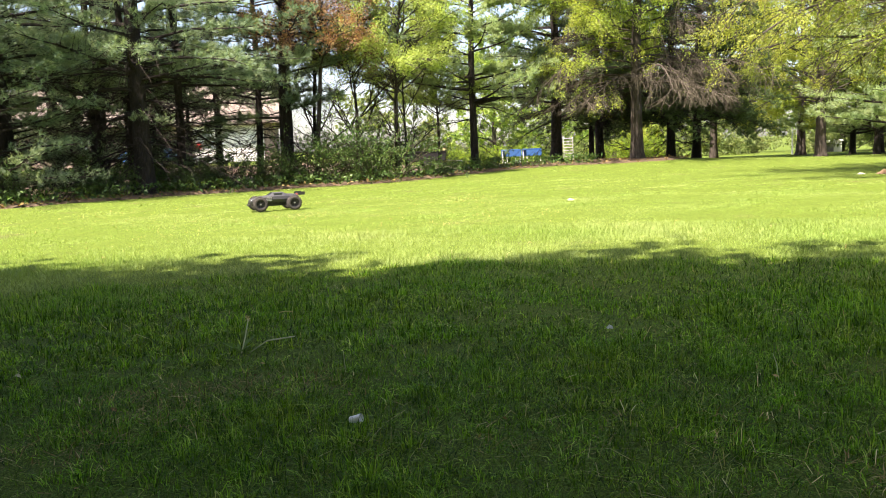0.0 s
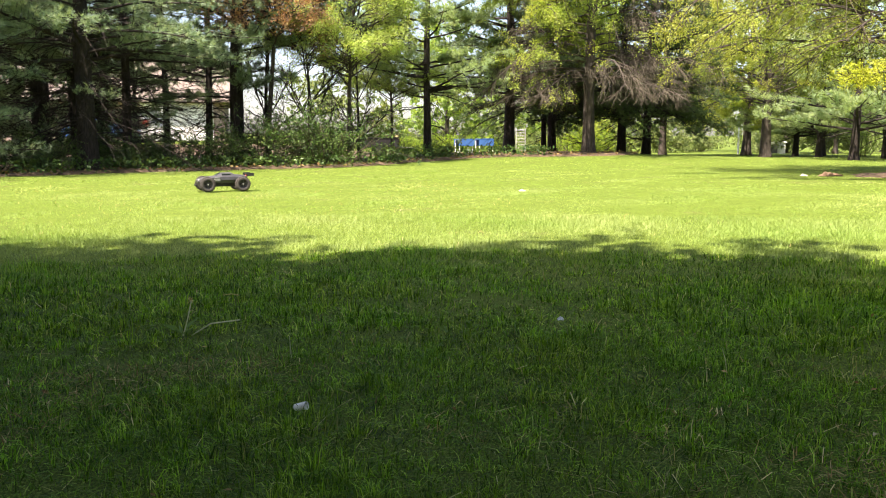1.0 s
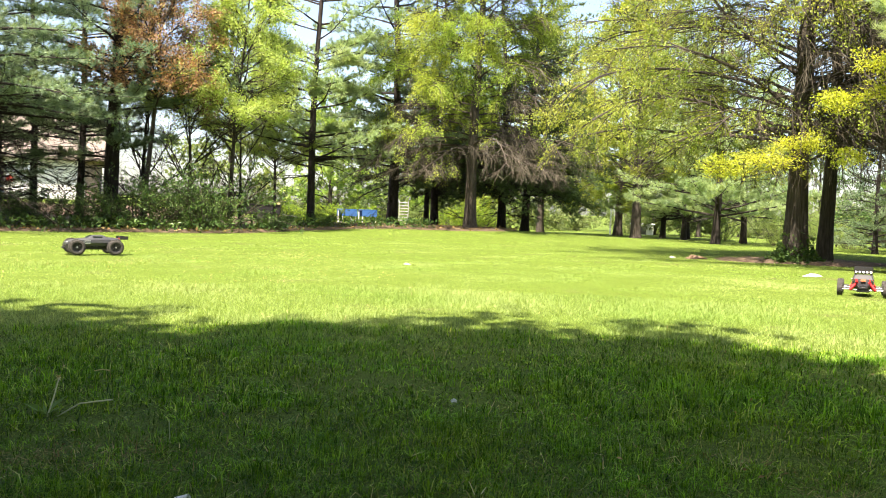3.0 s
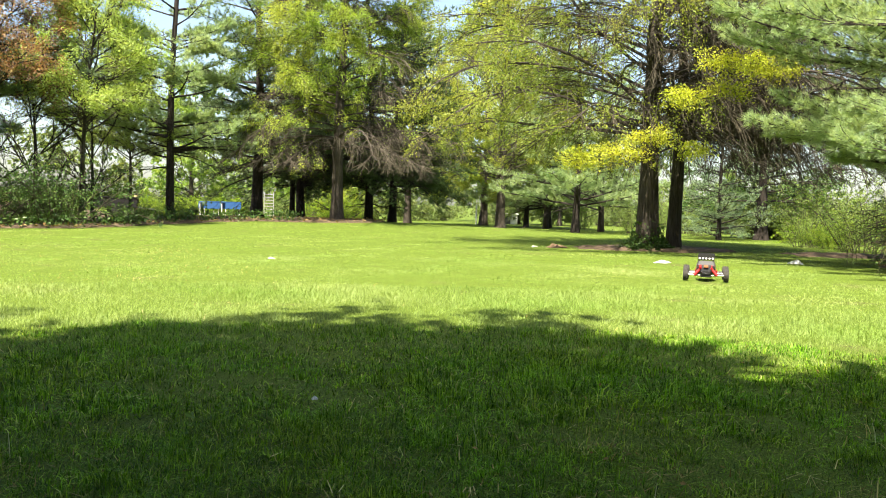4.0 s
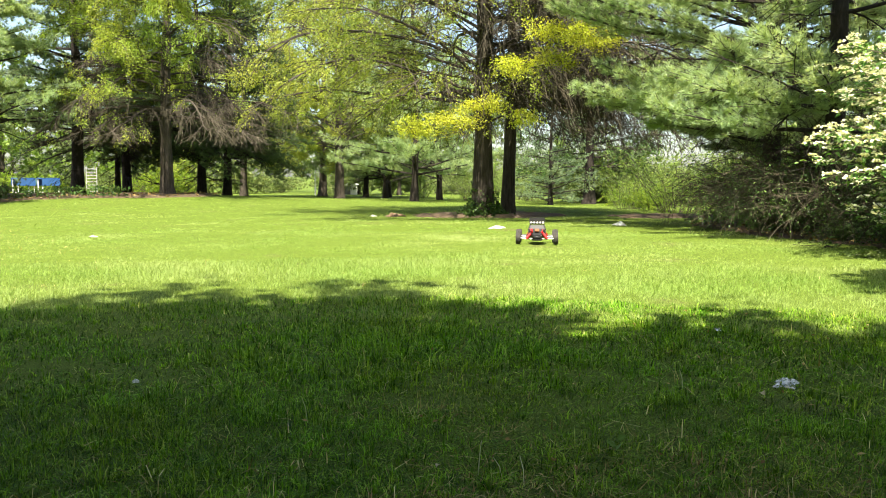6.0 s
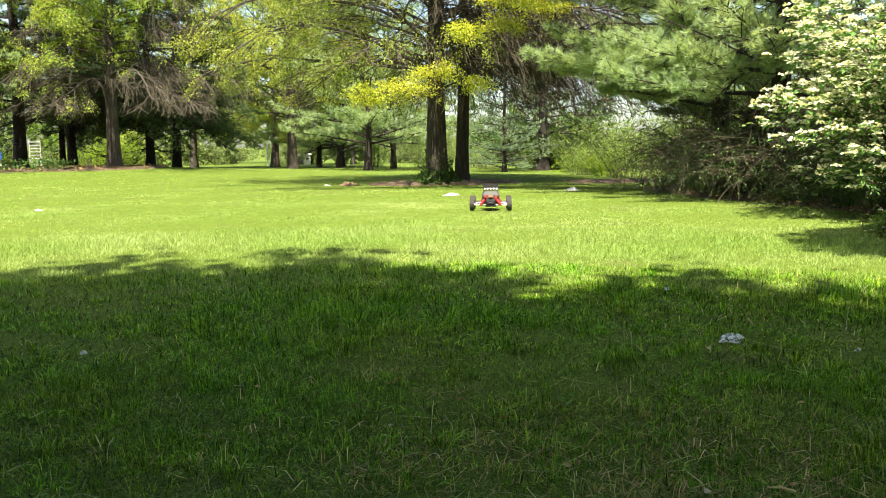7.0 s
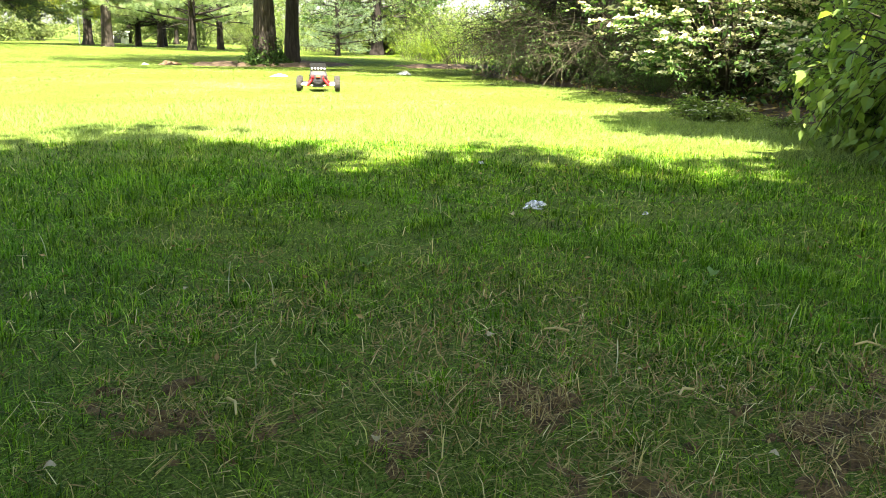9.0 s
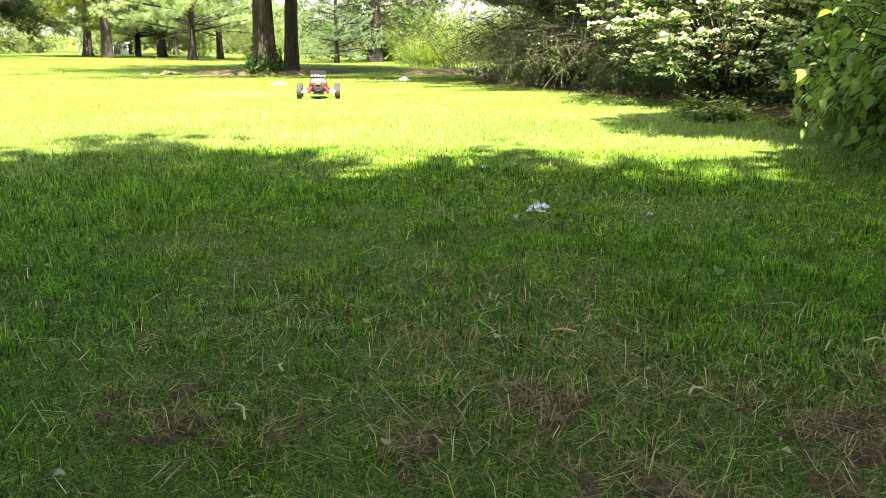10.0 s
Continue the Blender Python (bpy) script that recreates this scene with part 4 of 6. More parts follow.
# far woods
far_a = oak("far_tree", spot(-2, 62), "hazy light green tree in the far belt", 61, h=13, r=0.22, first=1.6, reach=4.8, limbs=34, subs=7, twigs=3, droop=0.3, lift=0.4, leaf_size=0.28, per_twig=13, far=True, mat=M_FAR_LEAF, category="tree", group="far belt of trees", crown_label="hazy light green leaves")
far_b = oak("far_tree", spot(5, 60), "rounded fresh green tree in the far belt", 62, h=9, r=0.18, first=0.8, reach=4.2, limbs=34, subs=7, twigs=3, droop=0.2, lift=0.5, leaf_size=0.26, per_twig=13, far=True, mat=M_GREEN_LEAF, category="tree", group="far belt of trees", crown_label="fresh green leaves")
rng = np.random.default_rng(77)
for i in range(46):
    az = radians(-34 + 122 * (i + rng.uniform(-0.4, 0.4)) / 46)
    d = rng.uniform(56, 92)
    if math.degrees(az) > 42:
        d = rng.uniform(44, 75)
    if 43 < math.degrees(az) < 52:
        continue
    if math.degrees(az) < -2:
        d = rng.uniform(78, 110)
    if -10 < math.degrees(az) < 4:
        continue
    copy_thing((far_a, far_b, far_a)[i % 3], spot(d * math.sin(az), d * math.cos(az), rng.uniform(0, 360), rng.uniform(0.55, 1.0)))
hedge = shrub("far_bush", spot(0, 66), "light green bushes closing the far lawn", 87, rx=3.4, h=3.0, stems=44, twigs=12, per=14, leaf_size=0.17, mat=M_FAR_LEAF, group="far bushes", far=True, droop=0.5, spread=1.1)
for i in range(32):
    az = radians(0 + 78 * (i + rng.uniform(-0.4, 0.4)) / 32)
    d = rng.uniform(60, 70) if math.degrees(az) < 42 else rng.uniform(34, 44)
    copy_thing(hedge, spot(d * math.sin(az), d * math.cos(az), rng.uniform(0, 360), rng.uniform(0.45, 1.0)))
# unseen trees added behind and beside the camera, closing the place and blocking low sky
for x, y, s in ((-17, 5, 1.0), (-18, -6, 1.1), (-9, -16, 1.2), (6, -18, 1.1), (17, -13, 1.1), (21, -2, 1.0), (-20, 13, 1.0), (0, -26, 1.3)):
    copy_thing(far_a, spot(x, y, x * 17, s))


def shade_tree(name, m, label, seed, h, r, rx, ry, z0, z1, n, size):
    """Tree with a dense crown out of view, placed for the shade that it casts."""
    rng = np.random.default_rng(seed)
    top = thing(name, m, label, "shade tree", "trees behind the camera")
    tg, tp, tr = trunk_geo(rng, h, r)
    part("trunk", tg, M_BARK_OAK, top, smooth=True)
    wood, leaf = Geo(), Geo()
    for i in range(26):
        az = i * 2.399
        b = bend(rng, (0, 0, z0 * rng.uniform(0.55, 1)), (math.cos(az) * rx, math.sin(az) * ry, 2.2), rx * rng.uniform(0.7, 0.95), 8, 0.5, 0, 0.07)
        wood.tube(b, np.linspace(0.09, 0.015, 9), 5)
    tagged(part("branch_work", wood, M_BARK_OAK, top), kind="stuff")
    a, q = rng.uniform(0, 6.283, n), np.sqrt(rng.uniform(0, 1, n))
    edge = 1 + 0.06 * np.sin(a * 7 + 1) + 0.05 * np.sin(a * 12 + 2) + 0.04 * np.sin(a * 23) + 0.03 * np.sin(a * 41 + 1) + 0.09 * rng.normal(size=n)
    p = np.stack([np.cos(a) * q * rx * edge, np.sin(a) * q * ry * edge, z0 + (z1 - z0) * (1 - q ** 3) * rng.uniform(0, 1, n)], 1)
    clump = wobble(p[:, 0] * 1.1, p[:, 1] * 1.1, 1.7) + 0.5 * wobble(p[:, 0], p[:, 1], 4.1)
    p = p[clump > -2.3 + 1.5 * np.clip((q * edge - 0.72) / 0.3, 0, 1.2)]
    n = len(p)
    leaf.leaves(rng, p, rng.normal(size=(n, 3)), size, 0.7)
    part("crown", leaf, M_GREEN_LEAF, top, "wide dense green crown")
    return top


SHIFT = 10.6 / math.tan(SUN_EL)
shade_tree("shade_tree", pose(-1.95 + SUN_X * SHIFT, -1.15 + SUN_Y * SHIFT, 0), "broad green tree shading the near lawn", 71, 13.0, 0.4, 6.8, 6.8, 10.0, 13.0, 60000, 0.27)
# two unseen crowns, added to hold skylight off the near lawn
shade_tree("shade_tree", pose(-4.9, 0.5, 0), "unseen low spreading tree added beside the lawn to block sky", 73, 4.0, 0.2, 3.7, 3.5, 1.9, 4.0, 14000, 0.25)
shade_tree("shade_tree", pose(-3.3, -1.3, 0), "unseen spreading tree added overhead to darken the shaded lawn", 74, 6.5, 0.22, 4.3, 4.0, 4.2, 6.5, 22000, 0.27)
# unseen crown, added to keep the sun off the broad-leaved bush
shade_tree("shade_tree", pose(3.2, -1.9, 0), "unseen slim tree added to shade the broad-leaved bush", 77, 7.0, 0.1, 1.35, 1.3, 5.4, 7.0, 3000, 0.26)
shade_tree("shade_tree", pose(4.5, -0.2, 0), "tall slim tree shading the lawn edge by the flowering bush", 72, 9.0, 0.1, 1.35, 1.2, 6.8, 8.6, 2400, 0.26)
# added tree whose crown, above the view, shades the thicket
shade_tree("shade_tree", pose(10.1, 4.9, 0), "slim tree added in the thicket to shade it", 76, 7.6, 0.08, 1.5, 1.4, 4.6, 7.4, 3000, 0.2)

# ---- shrubs and undergrowth ----
def tiered_bush(name, m, label, seed, rx=1.8, h=2.8, sprays=60, leaf_size=0.085, flowers=0.75, head=0.1, front=0.0, mat=None):
    """Flowering bush of arching stems that carry level sprays, flat flower heads along their upper side."""
    rng = np.random.default_rng(seed)
    top = thing(name, m, label, "shrub", "shrubs")
    wood, leaf, bloom = Geo(), Geo(), Geo()
    P, D, B = [], [], []
    for i in range(sprays):
        az = front + rng.choice([-1.5, -0.7, 0.1, 0.8, 1.6]) + rng.normal() * 0.28
        z = h * (0.16 + 0.82 * rng.uniform() ** 0.85)
        ro = rx * math.sqrt(max(0.08, 1 - ((z - 0.46 * h) / (0.68 * h)) ** 2)) * rng.uniform(0.5, 1.15)
        a = np.array([math.cos(az), math.sin(az), 0.0])
        base = a * rx * 0.12 * rng.uniform(0, 1) + np.array([0, 0, -0.05])
        knee = a * ro * 0.35 + np.array([0, 0, z * 0.92])
        tip = a * ro + np.array([0, 0, z - 0.10 * ro + rng.normal() * 0.06])
        side = np.array([-a[1], a[0], 0.0]) * rng.normal() * 0.25
        u = np.linspace(0, 1, 9)[:, None]
        b = base * (1 - u) ** 2 + (knee + side + a * ro * 0.1) * 2 * u * (1 - u) + (tip + side) * u * u
        wood.tube(b, np.linspace(0.014, 0.004, 9), 4)
        for q in range(15):
            t = 0.42 + 0.58 * (q + rng.uniform()) / 15
            o, d = along(b, min(t, 0.99))
            d = d / np.linalg.norm(d)
            out = np.cross(d, (0, 0, 1.0)) * (1 if q % 2 else -1)
            s = bend(rng, o, d * 0.6 + out * rng.uniform(0.3, 1.0) + np.array([0, 0, rng.uniform(-0.15, 0.25)]), rng.uniform(0.14, 0.42), 3, 0.25, 0, 0.12)
            wood.tube(s, np.linspace(0.005, 0.002, 4), 3)
            k = 6
            tt = np.linspace(0.15, 1.0, k)
            P.append(np.array([along(s, min(v, 0.99))[0] for v in tt]))
            D.append((s[-1] - s[0]) / 0.3 + rng.normal(size=(k, 3)) * np.array([0.8, 0.8, 0.35]) + np.array([0, 0, -0.12]))
            if rng.uniform() < flowers * (0.25 + 0.75 * min(1.0, z / (0.45 * h))):
                B.append(s[-1] + np.array([0, 0, 0.03]))
    tagged(part("stem_work", wood, M_TWIG, top), kind="stuff")
    leaf.ovate(rng, np.concatenate(P), np.concatenate(D), leaf_size, 0.5)
    part("foliage", leaf, mat or M_BROAD_LEAF, top)
    if B:
        k = 22
        c = np.repeat(np.array(B), k, 0)
        a, q = rng.uniform(0, 6.283, len(c)), np.sqrt(rng.uniform(0, 1, len(c))) * head * 0.5 * np.repeat(rng.uniform(0.6, 1.25, len(B)), k)
        c = c + np.stack([np.cos(a) * q, np.sin(a) * q, 0.015 - q * q * 5], 1)
        bloom.leaves(rng, c, rng.normal(size=(len(c), 3)) * np.array([1, 1, 0.4]) + np.array([0, 0, 0.25]), head * 0.26, 0.9, 1.5)
        part("blossom", bloom, M_PETAL, top, "flat creamy white flower heads")
    return top


def broad_bush(name, m, label, seed, rx=0.9, h=2.4, stems=30, leaf_size=0.1, droop=0.9, lo=0.2, front=0.0):
    """Bush of arching stems whose broad leaves hang in sprays."""
    rng = np.random.default_rng(seed)
    top = thing(name, m, label, "shrub", "shrubs")
    wood, leaf = Geo(), Geo()
    P, D = [], []
    for i in range(stems):
        az = front + rng.normal() * 1.3
        ro = rng.uniform(0.3, 1.0)
        b = bend(rng, (math.cos(az) * 0.12, math.sin(az) * 0.12, -0.05), (math.cos(az) * ro * rx * 1.1, math.sin(az) * ro * rx * 1.1, h), h * rng.uniform(0.85, 1.2), 9, droop * ro * 1.6, 0, 0.07)
        b = b[:max(4, int((np.hypot(b[:, 0], b[:, 1]) < rx).sum()))]
        wood.tube(b, np.linspace(0.013, 0.004, len(b)), 4)
        for q in range(11):
            o, d = along(b, 0.22 + 0.77 * (q + rng.uniform(0, 0.9)) / 11.5)
            d = d / np.linalg.norm(d)
            if math.hypot(o[0], o[1]) > rx * 0.85:
                continue
            away = np.array([math.cos(az), math.sin(az), 0.0]) + rng.normal(size=3) * 0.7
            s = bend(rng, o, d * 0.3 + away * 0.8, rng.uniform(0.25, 0.6), 5, 1.2, 0, 0.1)
            s[:, 2] = np.maximum(s[:, 2], lo + 0.25 * (s[:, 2] - lo))
            wood.tube(s, np.linspace(0.005, 0.002, 6), 3)
            for e in range(8):
                x, dd = along(s, min(0.1 + 0.9 * (e + rng.uniform(0, 1)) / 8, 0.99))
                dd = dd / (np.linalg.norm(dd) + 1e-9)
                P.append(x)
                D.append(dd * 0.7 + np.cross(dd, (0, 0, 1.0)) * (0.9 if e % 2 else -0.9) + rng.normal(size=3) * 0.45 + np.array([0, 0, -0.12]))
    tagged(part("stem_work", wood, M_TWIG, top), kind="stuff")
    leaf.ovate(rng, np.array(P), np.array(D), leaf_size, 0.68, 1.0)
    part("foliage", leaf, M_GREEN_LEAF, top, "large soft ovate green leaves")
    return top


bush = shrub("honeysuckle_bush", spot(-1.5, 24.7), "dense dark green bush at the lawn edge", 81, rx=1.8, h=1.9, stems=40, twigs=13, per=13, leaf_size=0.075, mat=M_SHRUB_LEAF)
for x, y, s, a in ((0.3, 25.8, 0.3, 80), (1.9, 28.2, 0.36, 200), (-3.2, 24.6, 0.8, 30), (-1.3, 25.2, 0.75, 300), (-5.6, 24.0, 0.6, 50), (-8.0, 20.9, 0.42, 90), (-2.6, 27.0, 0.8, 190), (0.8, 28.0, 0.32, 260), (-9.3, 19.0, 0.6, 40), (-4.6, 24.3, 0.55, 140), (-6.4, 22.6, 0.42, 310), (-7.3, 23.8, 0.6, 20), (-9.0, 22.4, 0.6, 220)):
    copy_thing(bush, spot(x, y, a, s))
yellow = shrub("forsythia_bush", spot(11.2, 44.4, 0, 0.74), "rounded bright yellow-green bush beyond the oaks", 82, rx=2.6, h=2.6, stems=50, twigs=14, per=16, leaf_size=0.11, mat=M_BRIGHT_SHRUB, droop=0.7, spread=1.2)
for x, y, s, a in ((25.8, 26.5, 0.75, 150), (27.6, 25.0, 0.9, 20), (18.6, 17.6, 0.42, 260), (22.4, 21.6, 0.6, 10), (5.4, 50.0, 0.9, 60), (2.4, 47.0, 0.8, 200)):
    copy_thing(yellow, spot(x, y, a, s))
lilac = shrub("leafy_bush", spot(17.9, 16.0, 0, 0.72), "fresh green bush behind the thicket", 83, rx=1.8, h=2.6, stems=36, twigs=12, per=14, leaf_size=0.075, mat=M_GREEN_LEAF)
for x, y, s, a in ((19.8, 15.9, 0.8, 50), (17.0, 13.2, 0.8, 120), (18.9, 18.9, 0.75, 200), (21.8, 17.0, 1.0, 220), (29.0, 34.0, 1.2, 10), (26.0, 36.0, 1.0, 60), (24, 40, 1.0, 99), (24.0, 30.0, 0.8, 15), (26.2, 28.2, 0.8, 75), (21.6, 31.5, 0.7, 140), (28.4, 28.6, 1.0, 230), (25.4, 33.0, 1.1, 300)):
    copy_thing(lilac, spot(x, y, a, s))
thicket = shrub("thicket", spot(13.2, 9.4, 0, 0.85), "tangled brown thicket of arching bare stems", 84, rx=1.5, h=2.0, stems=90, twigs=18, per=10, leaf_size=0.042, mat=M_SHRUB_LEAF, droop=0.95, spread=1.15, bare=0.42, thick=0.0045, stem_mat=M_BRAMBLE)
for x, y, s, a in ((12.2, 8.2, 1.0, 90), (11.6, 6.8, 1.05, 200), (11.2, 5.4, 1.05, 310), (13.4, 7.0, 1.3, 20), (12.6, 5.0, 1.2, 80), (10.8, 3.4, 1.1, 260), (14.5, 9.0, 1.3, 200), (10.5, 6.0, 0.85, 30), (11.1, 7.5, 0.85, 170)):
    copy_thing(thicket, spot(x, y, a, s))
viburnum = tiered_bush("viburnum_bush", spot(9.5, 4.25, 0), "flowering bush covered in flat white blossom", 85, rx=1.75, h=2.7, sprays=104, front=3.3, flowers=0.95, head=0.135, leaf_size=0.068)
copy_thing(viburnum, spot(9.2, 2.6, -20, 0.9))
copy_thing(viburnum, spot(11.2, 3.0, 40, 1.15))
low_plant = tiered_bush("low_plant", spot(7.1, 3.3, 0, 0.5), "low leafy plant with a few pale flowers at the lawn edge", 88, rx=0.55, h=0.32, sprays=26, leaf_size=0.075, flowers=0.2, head=0.07, front=3.6, mat=M_GREEN_LEAF)
for x, y, k, a in ((6.9, 2.6, 0.45, 80), (8.3, 4.9, 0.4, 10)):
    copy_thing(low_plant, spot(x, y, a, k))
broad = broad_bush("broad_leaved_bush", spot(5.3, 0.66), "leafy bush with large soft green leaves hanging over the lawn", 86, rx=1.0, h=1.6, stems=46, leaf_size=0.08, front=2.5, droop=0.95, lo=0.1)
copy_thing(broad, spot(6.7, 0.2, 30, 1.25))
copy_thing(broad, spot(7.3, 1.5, -20, 0.8))
copy_thing(broad, spot(5.6, -0.6, 20, 1.2))
copy_thing(broad, spot(6.1, 1.35, -25, 0.8))
for i, (x, y, s) in enumerate(((11.3, 8.2, 0.22), (10.2, 6.3, 0.2), (9.7, 5.4, 0.2), (8.9, 4.4, 0.16))):
    copy_thing(bush, spot(x, y, i * 70, s))


# ---- model cars ----
def lathe(profile, k=28):
    """A ring turned about the y axis from (y, radius) pairs, closed on itself."""
    g = Geo()
    n = len(profile)
    a = np.arange(k) * 2 * math.pi / k
    y, r = np.array([p[0] for p in profile]), np.array([p[1] for p in profile])
    v = np.stack([r[:, None] * np.cos(a), np.repeat(y[:, None], k, 1), r[:, None] * np.sin(a)], -1)
    i, j = np.meshgrid(np.arange(n), np.arange(k), indexing="ij")
    p, q = i * k + j, i * k + (j + 1) % k
    g.add(v, np.stack([p, q, (q + k) % (n * k), (p + k) % (n * k)], -1).reshape(-1, 4))
    return g


def wheel(parent, x, y, r, w, tyre_mat, rim_mat, side):
    """Knobbly tyre with lugs, a dished rim and a hub nut."""
    h = w / 2
    g = lathe([(-h, r * 0.62), (-h * 1.02, r * 0.82), (-h * 0.8, r * 0.95), (0, r * 0.97), (h * 0.8, r * 0.95), (h * 1.02, r * 0.82), (h, r * 0.62), (0, r * 0.55)])
    for i in range(20):
        for row in (-0.32, 0.0, 0.32):
            m = Matrix.Rotation(i * math.pi / 10 + (0.16 if row == 0 else 0), 4, "Y")
            g.box((-r * 0.07, row * w - w * 0.13 if row else -w * 0.14, r * 0.93), (r * 0.07, row * w + w * 0.13 if row else w * 0.14, r * 1.03 if not row else r * 1.0), m)
    t = part("tyre", g, tyre_mat, parent)
    t.location = (x, y, r)
    g = lathe([(side * h * 0.95, r * 0.62), (side * h * 0.7, r * 0.55), (side * h * 0.35, r * 0.2), (side * h * 0.5, 0.004), (side * h * 0.2, 0.004), (-side * h * 0.8, r * 0.58)], 20)
    for i in range(6):
        m = Matrix.Rotation(i * math.pi / 3, 4, "Y")
        y0, y1 = sorted((side * h * 0.5, side * h * 0.85))
        g.box((-r * 0.06, y0, r * 0.12), (r * 0.06, y1, r * 0.58), m)
    part("rim", g, rim_mat, t)
    g = Geo()
    g.tube([(0, side * h * 0.4, 0), (0, side * h * 1.02, 0)], [r * 0.11, r * 0.09], 6, True)
    part("hub_nut", g, M_SILVER, t)


def loft(sections):
    """A shell over cross-sections (x, half width low, half width top, z low, z shoulder, z top)."""
    g = Geo()
    v = []
    for x, wl, wt, z0, z1, z2 in sections:
        v.append([(x, -wl * 0.9, z0), (x, -wl, (z0 + z1) / 2), (x, -wl * 0.97, z1), (x, -wt, z2 - 0.006), (x, -wt * 0.6, z2), (x, wt * 0.6, z2), (x, wt, z2 - 0.006), (x, wl * 0.97, z1), (x, wl, (z0 + z1) / 2), (x, wl * 0.9, z0)])
    n, k = len(sections), 10
    i, j = np.meshgrid(np.arange(n - 1), np.arange(k), indexing="ij")
    p, q = i * k + j, i * k + (j + 1) % k
    g.add(np.array(v), np.stack([p, p + k, q + k, q], -1).reshape(-1, 4))
    for row, flip in ((0, 1), (n - 1, -1)):
        c = np.array(v[row]).mean(0)
        ids = np.arange(k)
        g.add(np.vstack([v[row], c]), np.stack([np.full(k, k), ids, (ids + 1) % k], 1)[:, ::flip])
    return g


def rod(parent, name, pts, r, mat, k=8, label=""):
    g = Geo()
    g.tube(pts, [r] * len(pts), k, True)
    return part(name, g, mat, parent, label, True)


def spring(parent, a, b, r, turns, mat):
    a, b = np.array(a, float), np.array(b, float)
    d = b - a
    u = np.cross(d, (0.3, 1, 0.2))
    u /= np.linalg.norm(u)
    w = np.cross(d / np.linalg.norm(d), u)
    t = np.linspace(0, 1, turns * 10)
    pts = a + d * t[:, None] + r * (np.cos(t * turns * 6.283)[:, None] * u + np.sin(t * turns * 6.283)[:, None] * w)
    g = Geo()
    g.tube(pts, np.full(len(t), r * 0.22), 5)
    part("spring", g, mat, parent)


def build_truck(m):
    top = thing("model_truck", m, "dusty black and grey model monster truck on the lawn", "model car", "model cars")
    R, W = 0.105, 0.105
    for x in (-0.245, 0.245):
        for s in (-1, 1):
            wheel(top, x, s * 0.235, R, W, M_DUST, M_BLACK, s)
            rod(top, "suspension_arm", [(x, s * 0.06, 0.085), (x, s * 0.19, 0.095)], 0.011, M_ORANGE, label="dusty red suspension arm")
            rod(top, "suspension_arm", [(x + 0.03, s * 0.06, 0.115), (x + 0.01, s * 0.19, 0.125)], 0.008, M_SILVER)
            rod(top, "shock", [(x - 0.03, s * 0.15, 0.095), (x - 0.04, s * 0.08, 0.21)], 0.011, M_BLACK)
            spring(top, (x - 0.03, s * 0.15, 0.095), (x - 0.038, s * 0.095, 0.185), 0.016, 5, M_STEEL)
    part("chassis", bevelled((-0.33, -0.065, 0.065), (0.33, 0.065, 0.12), 0.012), M_BLACK, top)
    body = part("body", loft([(0.36, 0.085, 0.07, 0.12, 0.15, 0.165), (0.33, 0.105, 0.085, 0.115, 0.17, 0.185), (0.20, 0.11, 0.095, 0.12, 0.19, 0.212), (0.11, 0.115, 0.095, 0.12, 0.20, 0.222), (0.03, 0.115, 0.085, 0.12, 0.205, 0.262), (-0.11, 0.115, 0.085, 0.12, 0.205, 0.266), (-0.17, 0.115, 0.09, 0.12, 0.205, 0.238), (-0.31, 0.105, 0.095, 0.13, 0.2, 0.225), (-0.34, 0.095, 0.085, 0.14, 0.19, 0.205)]), M_GREY, top, "scuffed dark grey moulded shell")
    part("windscreen", loft([(0.104, 0.088, 0.080, 0.218, 0.222, 0.232), (0.036, 0.082, 0.074, 0.245, 0.253, 0.266)]), M_GLASS_DARK, body)
    for s in (-1, 1):
        part("side_window", bevelled((-0.10, s * 0.098 - 0.004, 0.222), (0.02, s * 0.098 + 0.004, 0.248), 0.003), M_GLASS_DARK, body)
        part("headlight", bevelled((0.325, s * 0.075 - 0.02, 0.155), (0.352, s * 0.075 + 0.02, 0.172), 0.005), M_WHITE, body, "pale headlight decal")
        for i in range(3):
            part("side_stripe", bevelled((0.05, s * 0.1155 - 0.003, 0.145 + i * 0.02), (0.19 - i * 0.03, s * 0.1155 + 0.003, 0.155 + i * 0.02), 0.002), M_SILVER, body)
    for i in range(3):
        part("grille_bar", bevelled((0.345, -0.06, 0.118 + i * 0.014), (0.366, 0.06, 0.125 + i * 0.014), 0.002), M_BLACK, body)
    part("bumper", bevelled((0.35, -0.1, 0.075), (0.40, 0.1, 0.105), 0.012), M_BLACK, top)
    wing = part("wing", bevelled((-0.42, -0.13, 0.232), (-0.33, 0.13, 0.243), 0.005), M_BLACK, top, "black rear wing")
    for s in (-1, 1):
        part("end_plate", bevelled((-0.43, s * 0.13 - 0.004, 0.21), (-0.32, s * 0.13 + 0.004, 0.256), 0.003), M_BLACK, wing)
        rod(top, "wing_strut", [(-0.30, s * 0.04, 0.2), (-0.37, s * 0.05, 0.236)], 0.008, M_RED)


